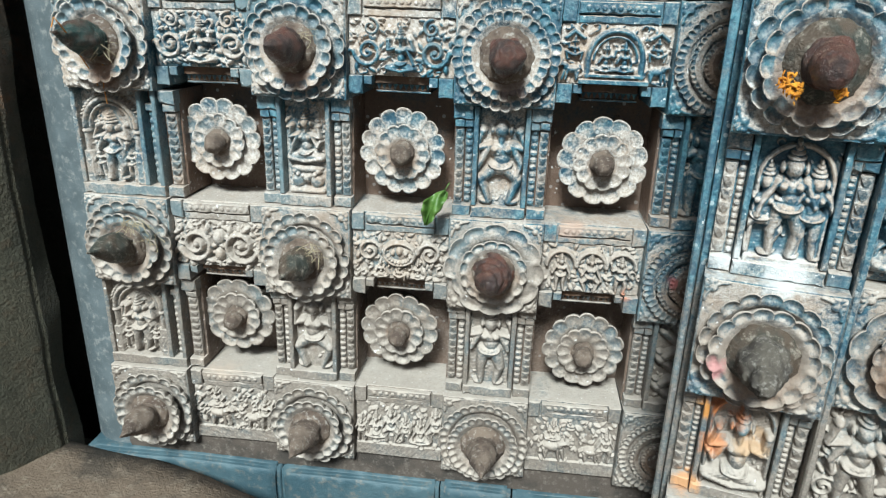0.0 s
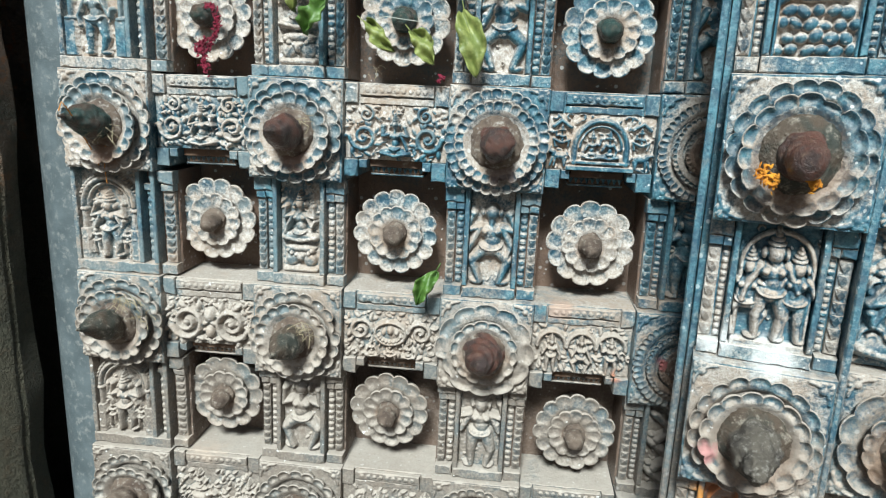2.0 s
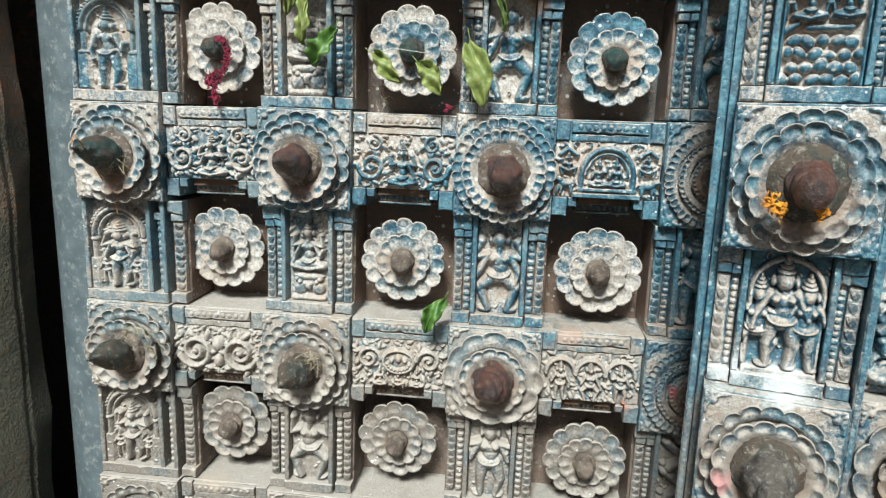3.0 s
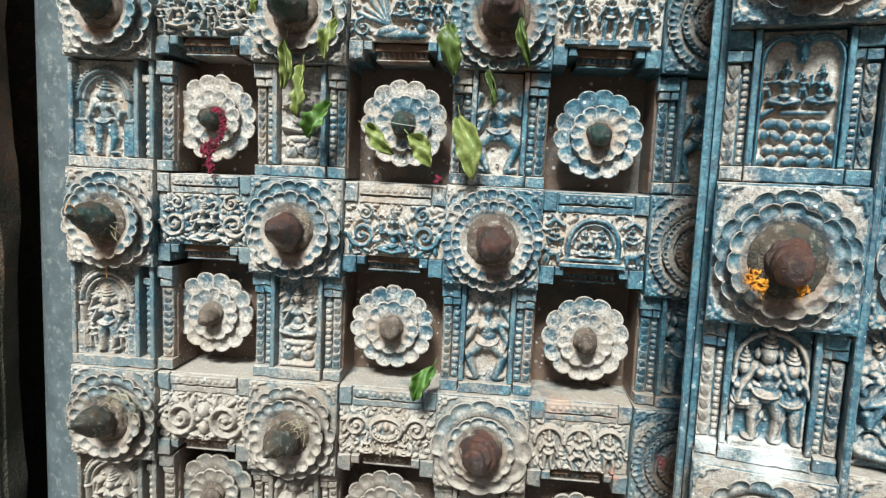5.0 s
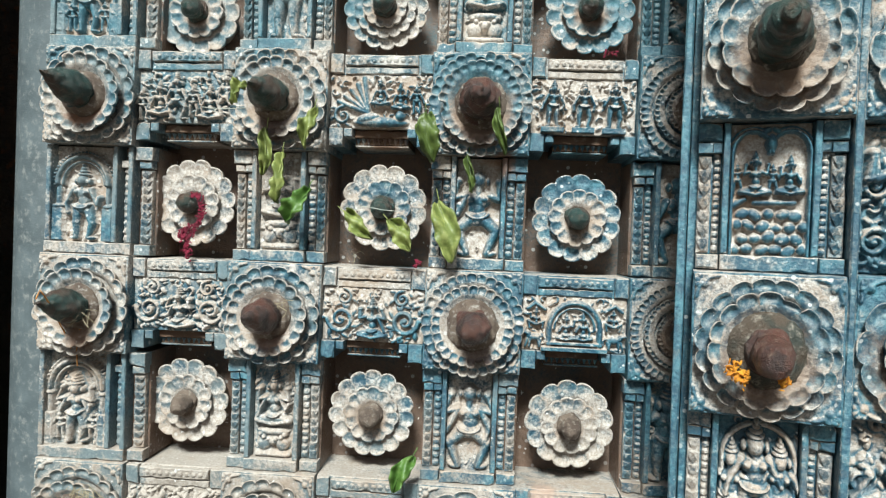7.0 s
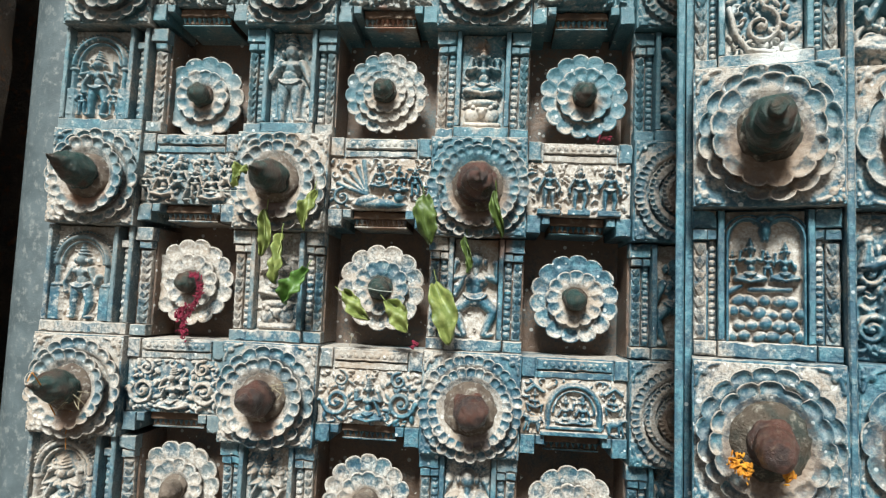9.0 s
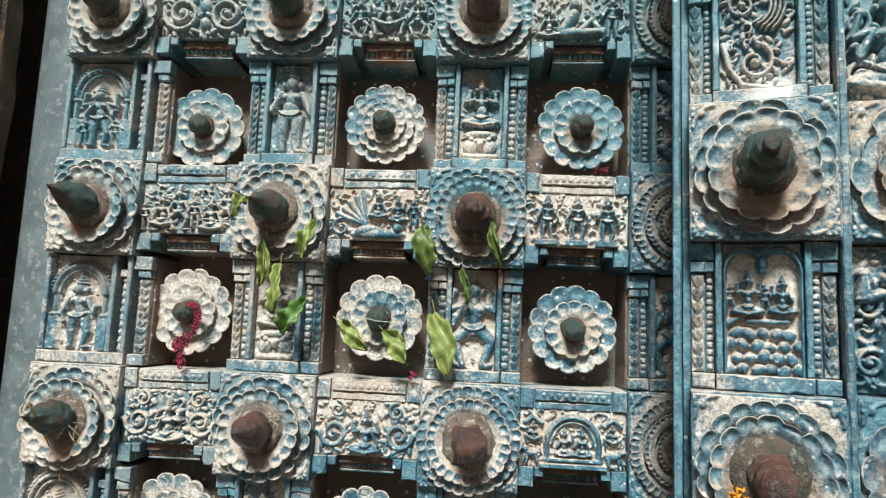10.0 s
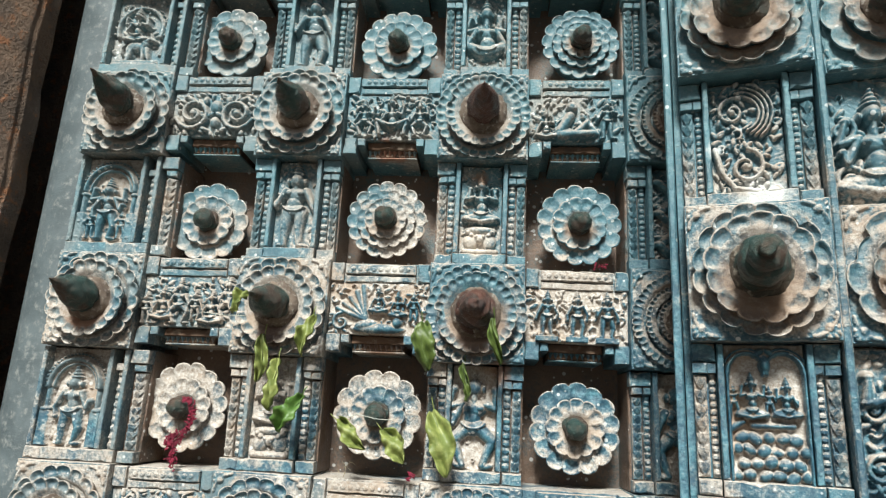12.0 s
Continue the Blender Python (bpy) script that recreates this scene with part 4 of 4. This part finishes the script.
for j, v in enumerate(ROWS):
    for i, u in enumerate(COLS):
        seed = 10 * j + i
        if i == 3:
            boss(leaf_left, u, v, DENSE, "small", PETAL, seed, plate_mat=PAINT_BLUE, iron=DUSTY if j < 2 else IRON)
        else:
            tiers = BROAD if i == 2 and j != 1 else PLAIN if (i, j) == (2, 1) else SPEAR
            kind = "spear" if i < 2 or j == 0 else "ribbed" if j in (1, 3) else "blunt" if j == 2 else "spear"
            boss(leaf_left, u, v, tiers, kind, PAINT_WHITE if j < 3 else PAINT, seed, left=0.088 if i == 0 else HALF, half=EDGE[i], lift=0.026 if (i, j) == (0, 1) else 0.012 if i == 0 else 0.004, iron=DUSTY if j < 1 else RUST if (i, j) == (2, 1) else DRIPPED if j < 2 else RUST if i == 2 or (i, j) == (1, 2) else IRON, petal_mat=PETAL_WHITE if j < 3 or (i, j) == (0, 3) else PETAL)
        if i < 3:
            rail(leaf_left, u + EDGE[i], COLS[i + 1] - HALF, v, RAILS[j][i], 100 + seed, low=(j == 0))
        if j < 5:
            idol_niche(leaf_left, u, v + 0.0905, PITCH - 0.173, NICHES[j][i], 200 + seed, i)
            if i < 3:
                fine = (j, i) in ((3, 1), (4, 2))
                t = ((0.076, 16, 0.011, 0.050), (0.057, 15, 0.010, 0.036), (0.040, 13, 0.009, 0.020)) if fine else ((0.0775, 13 + (i + j) % 3, 0.012, 0.040), (0.050, 12, 0.012, 0.018))
                rosette(ROSETTES[j][i][0], v + ROSETTES[j][i][1], 300 + seed, t, ROSETTE if (i, j) in ((2, 2), (0, 3), (2, 3)) or j > 3 else ROSETTE_CHALK)

# ---- the right leaf: meeting stile and the strip of leaf beside it ----
part("meeting_stile", Build().block(-0.100, 0.100, 0.03, 2.10, -0.165, -0.034), PAINT_BLUE, leaf_right)
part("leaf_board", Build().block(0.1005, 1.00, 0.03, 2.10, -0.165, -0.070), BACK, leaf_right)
part("edge_batten", Build().block(-0.113, -0.1005, 0.03, 2.10, -0.150, -0.012, 0.003), PAINT_BLUE, leaf_right, "bright blue edge batten")
part("edge_batten", Build().block(0.0915, 0.103, 0.03, 2.10, -0.033, 0.003, 0.003), PAINT, leaf_right, "chipped chalky blue edge batten")
GREAT = ((0.086, 18, 0.018, 0.060), (0.071, 15, 0.020, 0.036))
GREAT_HIGH = ((0.085, 16, 0.018, 0.058), (0.070, 13, 0.018, 0.030))
STILE = ("deity", "deity", "herd", "scroll", "deity")
for j, v in enumerate(ROWS):
    boss(leaf_right, 0, v, GREAT if j < 3 else GREAT_HIGH, "turned" if j == 3 else "horn" if j < 2 else "great", PAINT, 400 + j, left=0.0905, half=0.0905, w=0.014, plate_mat=PAINT_BLUE if j != 3 else PAINT, low=0.088, iron=CRUST if j < 2 else RUST if j == 2 else IRON, petal_mat=GREAT_PETAL, dome_mat=DRIPPED)
    side = boss(leaf_right, 0.196, v, PLAIN, "blunt", PAINT, 420 + j, left=0.088, half=0.088, w=-0.030, low=0.088, petal_mat=GREAT_PETAL)
    if j == 5:
        break
    h = PITCH - 0.179
    panel = part("niche_panel", Build().block(-0.0885, 0.0885, 0, h, -0.09, -0.030), PAINT_BLUE, leaf_right)
    panel.location = (0, 0, v + 0.0905)
    niche_parts(panel, -0.0905, 0.0905, h, (-0.054, 0.054), (("leaf", -0.089, -0.072), ("bead", -0.070, -0.060), ("bead", 0.060, 0.070), ("leaf", 0.072, 0.089)), strip_mats=(PAINT_CHALK,))
    r = Relief(-0.049, 0.049, 0.018, h - 0.001)
    t = h - 0.006
    if STILE[j] == "deity":
        if j == 1:
            r.figure(-0.004, 0.030, t - 0.036, 0.024, "stand", 2, 1, 501).figure(0.026, 0.030, t - 0.058, 0.020, "stand", 2, -1, 502).figure(-0.033, 0.030, t - 0.064, 0.018, "dance", 2, 1, 503)
            r.slab(-0.046, 0.046, 0.019, 0.029, 0.018)
        else:
            r.figure(0, 0.024, t - 0.030, 0.024, "sit", 4, 1, 500 + j)
        r.ring(0, t - 0.05, 0.044, 0.004, 0.014, 0, 180, 1.0).limb((-0.044, 0.02), (-0.044, t - 0.05), 0.004, 0.004, 0.014).limb((0.044, 0.02), (0.044, t - 0.05), 0.004, 0.004, 0.014)
        r.foliage(20, 0.006, 0.006, j)
    elif STILE[j] == "herd":
        for q in (-1, 1):
            r.ring(q * 0.022, t - 0.032, 0.024, 0.0035, 0.017, 0, 180, 1.1).ring(q * 0.022, t - 0.032, 0.030, 0.0022, 0.012, 20, 160, 1.05)
            r.limb((q * 0.0465, 0.020), (q * 0.0465, t - 0.03), 0.0032, 0.0032, 0.017)
        r.dome(0, t - 0.020, 0.008, 0.014, 0.022).dome(-0.007, t - 0.006, 0.010, 0.006, 0.016, 30).dome(0.007, t - 0.006, 0.010, 0.006, 0.016, -30)
        r.figure(-0.018, 0.092, 0.062, 0.018, "sit", 2, 1, 511).figure(0.024, 0.094, 0.054, 0.017, "sit", 2, -1, 512)
        r.figure(0.003, 0.096, 0.038, 0.013, "stand", 2, 1, 513).figure(-0.040, 0.096, 0.040, 0.012, "stand", 2, 1, 514)
        r.limb((-0.045, 0.082), (-0.030, 0.090), 0.006, 0.004, 0.013).limb((-0.018, 0.086), (0.030, 0.086), 0.005, 0.004, 0.011)
        g = random.Random(3)
        for k in range(4):
            for q in range(6 - k % 2):
                r.dome(-0.040 + q * 0.0163 + 0.0075 * (k % 2) + g.uniform(-0.002, 0.002), 0.027 + k * 0.0148 + g.uniform(-0.002, 0.002), g.uniform(0.0075, 0.0105), g.uniform(0.0062, 0.0082), 0.013 + g.uniform(-0.003, 0.003), g.uniform(-40, 40), 0.36)
    else:
        for q in range(4):
            r.ring(-0.008, t - 0.046, 0.026 + q * 0.0058, 0.0026, 0.013 + 0.001 * q, -70 + 6 * q, 110 - 12 * q)
        r.curl(-0.018, t - 0.042, 0.022, 0.004, 0.013, 60, 1.3, 1).curl(-0.004, 0.058, 0.026, 0.004, 0.013, 80, 1.3, -1)
        r.line([(-0.044, 0.085), (-0.036, 0.050), (-0.020, 0.028), (0.010, 0.022)], 0.005, 0.014).foliage(200, 0.009, 0.011, 5)
    r.carve("carved_idol", panel, PAINT_FIGURE if j == 2 else PAINT_RAISED if j == 1 else PAINT_GROOVE if j < 3 else PAINT_WHITE if j == 3 else PAINT, -0.024, seed=600 + j)
    side = part("niche_panel", Build().block(0.108, 0.284, v + 0.0905, v + 0.0905 + h, -0.08, -0.060), PAINT, leaf_right)
    r = Relief(0.109, 0.283, v + 0.092, v + 0.089 + h, 0.0013)
    r.figure(0.165, v + 0.10, h - 0.02, 0.022, ("stand", "sit")[j % 2], 4, 1, 530 + j).curl(0.130, v + 0.13, 0.02, 0.005, 0.014, 0, 1.5, 1).curl(0.128, v + 0.20, 0.018, 0.005, 0.014, 90, 1.5, -1).foliage(120, 0.009, 0.011, j)
    r.carve("carved_idol", side, PAINT, -0.058, seed=640 + j)

# ---- surround: jamb strip, stone, sill and ground ----
def solid(name, pts, z0, z1, mat, label, category, wobble=0.0, cuts=0):
    """An upright block over a ground outline, with an uneven surface."""
    bm = bmesh.new()
    base = [bm.verts.new((x, y, z0)) for x, y in pts]
    face = bm.faces.new(base)
    up = bmesh.ops.extrude_face_region(bm, geom=[face])
    bmesh.ops.translate(bm, vec=(0, 0, z1 - z0), verts=[g for g in up["geom"] if isinstance(g, bmesh.types.BMVert)])
    bmesh.ops.recalc_face_normals(bm, faces=bm.faces)
    bmesh.ops.bevel(bm, geom=bm.edges[:], offset=0.008, segments=2, affect="EDGES")
    if cuts:
        bmesh.ops.triangulate(bm, faces=bm.faces)
        for _ in range(cuts):
            bmesh.ops.subdivide_edges(bm, edges=[e for e in bm.edges if e.calc_length() > 0.03], cuts=1)
            bmesh.ops.triangulate(bm, faces=[f for f in bm.faces if len(f.verts) > 3])
        for q in bm.verts:
            q.co += noise.noise_vector(q.co * 4) * wobble + noise.noise_vector(q.co * 15) * wobble * 0.4
    me = bpy.data.meshes.new(name)
    bm.to_mesh(me)
    bm.free()
    me.materials.append(mat)
    me.shade_smooth()
    return tagged(new(name, me), label, category, "", "structure")


strip = Build()
arc = [(-0.655, -0.024), (-0.690, -0.023), (-0.712, -0.027), (-0.735, -0.036), (-0.756, -0.053), (-0.774, -0.078), (-0.788, -0.120)]
vs = [(u, z, w) for z in (0.0, 2.3) for u, w in arc]
strip.add(vs, [(k + 1, k, 7 + k, 8 + k) for k in range(6)])
ob = part("jamb_board", strip, STRIP, None, smooth=True)
ob.location = (0, 0.80, 0)
tagged(ob, "faded grey-blue painted jamb board beside the leaf", "door jamb", "", "structure")
solid("stone_jamb", [(-1.7, 0.42), (-1.05, 0.42), (-0.805, 0.80), (-0.805, 0.86), (-1.7, 0.86)], -0.1, 3.2, STONE, "dark mossy stone jamb of the gateway", "wall", 0.016, 6)
solid("wall_back", [(-1.7, 1.0), (2.6, 1.0), (2.6, 1.25), (-1.7, 1.25)], -0.1, 3.2, STONE, "dark stone behind the door leaves", "wall")
solid("wall_right", [(1.75, 0.42), (2.6, 0.42), (2.6, 0.94), (1.75, 0.94)], -0.1, 3.2, STONE, "dark stone jamb of the gateway", "wall")
solid("lintel", [(-1.7, 0.62), (2.6, 0.62), (2.6, 1.25), (-1.7, 1.25)], 2.45, 3.2, STONE, "heavy stone lintel over the door", "wall")
solid("threshold_slab", [(-1.2, 0.80), (-0.80, 0.825), (-0.59, 0.793), (-0.29, 0.706), (0.25, 0.55), (1.7, 0.15), (1.7, -0.9), (-1.2, -0.9)], -0.12, 0.048, SLAB, "worn brown threshold stone before the door", "threshold", 0.007, 5)
for x0, x1, top in ((-0.76, -0.322, 0.054), (-0.318, 0.018, 0.050), (0.022, 0.168, 0.053), (0.172, 1.60, 0.048)):
    solid("sill_plank", [(x0, 0.80), (x1, 0.80), (x1, 0.93), (x0, 0.93)], -0.12, top, SILL, "blue painted sill plank under the door leaf", "sill", 0.003, 5)
bm = bmesh.new()
bmesh.ops.create_grid(bm, x_segments=8, y_segments=8, size=400)
me = bpy.data.meshes.new("ground")
bm.to_mesh(me)
bm.free()
me.materials.append(SOIL)
ob = tagged(new("ground", me), "dusty bare ground before the gateway", "ground", "", "structure")
ob.location = (0, 0, -0.09)


# ---- offerings hung on the door ----
def leafy(name, a, c, b_col, rough=0.5):
    m, t, b = material(name, rough)
    g, _ = place(t)
    col = mix(t, ramp(t, noise_of(t, g, 60, 4), 0.40, 0.62), a, c)
    col = mix(t, ramp(t, noise_of(t, g, 220, 3), 0.60, 0.72, 0.0, 0.5), col, b_col)
    plug(t, b.inputs["Base Color"], col)
    bumped(t, b, noise_of(t, g, 260, 3), 0.001, 0.6)
    return m


FRESH = leafy("fresh_leaf", (0.060, 0.129, 0.020), (0.096, 0.175, 0.036), (0.040, 0.084, 0.016))
PALE = leafy("fading_leaf", (0.225, 0.255, 0.075), (0.13, 0.165, 0.04), (0.36, 0.34, 0.15))
OLIVE = leafy("dried_leaf", (0.095, 0.135, 0.030), (0.055, 0.085, 0.020), (0.16, 0.17, 0.06))
CRIMSON = leafy("crimson_cotton", (0.20, 0.010, 0.035), (0.11, 0.006, 0.02), (0.27, 0.03, 0.06), 0.9)
MARIGOLD = leafy("marigold", (0.56, 0.25, 0.015), (0.44, 0.16, 0.01), (0.66, 0.36, 0.05), 0.8)
THREAD = leafy("turmeric_thread", (0.52, 0.24, 0.06), (0.40, 0.17, 0.04), (0.60, 0.33, 0.12), 0.9)
COTTON = leafy("cotton_string", (0.45, 0.46, 0.40), (0.35, 0.38, 0.34), (0.55, 0.55, 0.5), 0.9)


def leaf(a, b, width_full, mat, label, fold=0.6, curl=0.015, seed=0):
    """A limp leaf from its stalk a to its tip b, folded along the midrib and curled outwards."""
    r = random.Random(seed)
    width = width_full * 0.80
    a, b = Vector(a), Vector(b)
    run = b - a
    out = Vector((r.uniform(-0.3, 0.3), -1, 0.1)).normalized()
    side = run.cross(out).normalized()
    out = side.cross(run).normalized()
    verts, faces, rows, cols = [], [], 18, 8
    for i in range(rows + 1):
        s = i / rows
        half = width * 0.46 * (math.sin(math.pi * min(1, s * 0.92 + 0.06)) ** 0.75) * (1 + 0.08 * math.sin(s * 19 + seed))
        for j in range(cols + 1):
            q = -1 + 2 * j / cols
            lift = abs(q) * half * fold * (1.5 if q > 0 else 0.9) + curl * math.sin(math.pi * s) + 0.0075 * math.sin(8 * s + 4 * q + seed) + 0.004 * math.sin(23 * s + seed * 2) * q
            verts.append(a + run * s + side * (q * half * (1 - 0.25 * fold) + 0.004 * math.sin(4 * s + seed)) + out * lift)
    for i in range(rows):
        for j in range(cols):
            k = i * (cols + 1) + j
            faces.append((k, k + 1, k + cols + 2, k + cols + 1))
    me = bpy.data.meshes.new("leaf_blade")
    me.from_pydata(verts, [], faces)
    me.materials.append(mat)
    me.shade_smooth()
    thing = tagged(new("leaf"), label, "leaf", "leaves hung on the door")
    blade = new("blade", me)
    blade.parent = thing
    mod = blade.modifiers.new("thick", "SOLIDIFY")
    mod.thickness = 0.0007
    for nm, pts, rad in (("midrib", [a + run * s + out * (curl * math.sin(math.pi * s) + 0.0035 * math.sin(9 * s + seed) + 0.0006) + side * 0.004 * math.sin(4 * s + seed) for s in (0, 0.2, 0.4, 0.6, 0.8, 0.97)], 0.0008), ("stalk", [a, a - run * 0.10 + out * 0.003, a - run * 0.22], 0.0009)):
        part_tube(nm, pts, rad, mat, thing)
    return thing


def part_tube(name, pts, rad, mat, parent):
    c = bpy.data.curves.new(name, "CURVE")
    c.dimensions, c.bevel_depth, c.bevel_resolution = "3D", rad, 1
    sp = c.splines.new("POLY")
    sp.points.add(len(pts) - 1)
    for q, pt in zip(sp.points, pts):
        q.co = (*pt, 1)
    c.materials.append(mat)
    c.use_fill_caps = True
    tmp = bpy.data.objects.new(name, c)
    me = bpy.data.meshes.new_from_object(tmp)
    bpy.data.objects.remove(tmp)
    me.name = name
    ob = new(name, me)
    ob.parent = parent
    return ob


HANGING, LIMP = "pale green limp leaf hung from a boss", "dried olive green leaf hanging from a boss"
leaf((-0.254, 0.690, 1.274), (-0.280, 0.680, 1.245), 0.030, PALE, "yellow-green leaf stuck on a dark knob", 0.4, 0.008, 1)
leaf((-0.244, 0.752, 1.217), (-0.250, 0.750, 1.139), 0.036, PALE, HANGING, 0.7, 0.01, 2)
leaf((-0.218, 0.760, 1.178), (-0.220, 0.748, 1.094), 0.034, PALE, HANGING, 0.6, 0.014, 3)
leaf((-0.177, 0.775, 1.123), (-0.207, 0.770, 1.060), 0.050, FRESH, "crumpled green leaf over a carved niche", 0.8, 0.012, 4)
leaf((-0.166, 0.755, 1.253), (-0.176, 0.742, 1.184), 0.036, PALE, HANGING, 0.8, 0.01, 5)
leaf((0.018, 0.752, 1.248), (0.029, 0.745, 1.168), 0.062, OLIVE, LIMP, 0.7, 0.014, 6)
leaf((0.136, 0.735, 1.257), (0.144, 0.745, 1.182), 0.028, OLIVE, LIMP, 0.9, 0.006, 7)
leaf((0.090, 0.782, 1.187), (0.093, 0.775, 1.124), 0.022, OLIVE, LIMP, 0.7, 0.006, 8)
leaf((0.042, 0.785, 1.108), (0.069, 0.765, 1.007), 0.064, PALE, "large pale green leaf hanging over a niche", 0.45, 0.016, 9)
leaf((-0.041, 0.778, 1.073), (0.001, 0.772, 1.026), 0.050, PALE, "pale green leaf tied across a rosette", 0.35, 0.01, 10)
leaf((-0.117, 0.780, 1.085), (-0.065, 0.775, 1.043), 0.042, PALE, "pale green leaf tied across a rosette", 0.6, 0.008, 11)
leaf((0.015, 0.780, 0.682), (-0.017, 0.765, 0.623), 0.046, FRESH, "fresh green leaf lying on a carved rail", 0.5, 0.012, 12)


def garland(pts, size, count, mat, name, label, category, seed):
    """A string of small frayed tufts."""
    r = random.Random(seed)
    thing = tagged(new(name), label, category)
    bm = bmesh.new()
    path = [Vector(p) for p in pts]
    for k in range(count):
        s = k / max(1, count - 1) * (len(path) - 1)
        i = min(len(path) - 2, int(s))
        at = path[i].lerp(path[i + 1], s - i) + Vector([r.gauss(0, 1) * size * 0.9 for _ in range(3)])
        q = size * r.uniform(0.5, 1.0)
        m = Matrix.Translation(at) @ Euler((r.uniform(0, 6), r.uniform(0, 6), 0)).to_matrix().to_4x4() @ Matrix.Diagonal((q * 1.3, q * 0.6, q * 0.35, 1))
        bmesh.ops.create_icosphere(bm, subdivisions=1, radius=1.0, matrix=m)
    me = bpy.data.meshes.new("tuft")
    bm.to_mesh(me)
    bm.free()
    me.materials.append(mat)
    ob = new("tuft", me)
    ob.parent = thing
    return thing


garland([(-0.394, 0.806, 1.106), (-0.382, 0.808, 1.103), (-0.374, 0.812, 1.086), (-0.379, 0.812, 1.064), (-0.389, 0.808, 1.046), (-0.397, 0.803, 1.030), (-0.396, 0.796, 1.014), (-0.386, 0.784, 0.996)], 0.0030, 360, CRIMSON, "garland", "crimson cotton garland looped over a rosette knob", "garland", 1)
garland([(-0.394, 0.800, 1.051), (-0.408, 0.800, 1.036), (-0.399, 0.800, 1.029)], 0.0034, 110, CRIMSON, "garland", "short crimson cotton tuft under a rosette knob", "garland", 2)
garland([(0.002, 0.790, 1.002), (0.017, 0.790, 1.002)], 0.004, 12, CRIMSON, "petal_scrap", "red petal scraps lying on a carved rail", "petal", 3)
garland([(0.303, 0.800, 1.360), (0.324, 0.800, 1.363)], 0.0030, 16, CRIMSON, "petal_scrap", "red petal scraps lying on an upper carved rail", "petal", 6)
garland([(0.416, 0.470, 0.916), (0.413, 0.470, 0.904), (0.426, 0.468, 0.904), (0.425, 0.468, 0.895)], 0.0036, 95, MARIGOLD, "marigold", "orange marigold petals stuck beneath a great knob", "flower", 4)
garland([(0.462, 0.455, 0.904), (0.468, 0.455, 0.899)], 0.0032, 34, MARIGOLD, "marigold", "small orange marigold scrap beneath a great knob", "flower", 5)


def cord(pts, rad, mat, label):
    thing = tagged(new("thread"), label, "thread")
    part_tube("strand", pts, rad, mat, thing)
    return thing


cord([(-0.565, 0.655, 0.929), (-0.559, 0.655, 0.943), (-0.555, 0.660, 0.934), (-0.568, 0.700, 0.909), (-0.582, 0.735, 0.883), (-0.591, 0.770, 0.854), (-0.589, 0.782, 0.826)], 0.0012, THREAD, "orange thread tied round a dark pointed knob")
cord([(-0.562, 0.765, 0.890), (-0.570, 0.772, 0.857), (-0.579, 0.780, 0.827), (-0.583, 0.790, 0.798)], 0.0010, THREAD, "orange thread hanging down a carved niche")
cord([(-0.111, 0.800, 1.086), (-0.086, 0.790, 1.096), (-0.051, 0.765, 1.090), (-0.027, 0.790, 1.089)], 0.0007, COTTON, "thin white string tied round a rosette knob")
cord([(-0.371, 0.785, 1.255), (-0.319, 0.750, 1.246), (-0.265, 0.710, 1.241)], 0.0007, COTTON, "thin white string tied to a dark knob")


STRAW = leafy("dry_straw", (0.38, 0.33, 0.22), (0.26, 0.21, 0.13), (0.50, 0.46, 0.36), 0.8)


def straw(at, spread, count, label, seed):
    """A wisp of dry fibres that clings to a knob."""
    r = random.Random(seed)
    thing = tagged(new("straw_wisp"), label, "straw")
    for _ in range(count):
        p = Vector(at) + Vector((r.gauss(0, 0.5), r.gauss(0, 0.35), r.gauss(0, 0.35))) * spread
        d = Vector((r.uniform(-1, 1), r.uniform(-0.5, 0.4), r.uniform(-1, 0.3))).normalized() * spread * r.uniform(0.3, 0.8)
        bend = Vector((r.uniform(-1, 1), r.uniform(-0.6, 0.2), r.uniform(-1, 0.2))) * spread * 0.35
        part_tube("fibre", [p, p + d * 0.4 + bend * 0.4, p + d * 0.75 + bend * 0.9, p + d + bend * 1.6], r.uniform(0.0003, 0.0007), STRAW, thing)
    return thing


straw((-0.529, 0.735, 0.600), 0.026, 34, "dry straw wisp caught on a dusty knob", 238)
straw((-0.512, 0.752, 0.564), 0.020, 12, "dry straw wisp caught behind a dusty knob", 268)
straw((-0.204, 0.735, 0.572), 0.020, 26, "pale dry fibres stuck on a dusty knob", 556)
straw((-0.205, 0.750, 0.927), 0.018, 10, "dry fibres stuck on a red-brown knob", 520)
straw((-0.543, 0.735, 0.901), 0.024, 10, "loose dry fibres under a dark knob", 165)
straw((-0.105, 0.800, 1.010), 0.018, 6, "loose straw lying in a recess", 640)
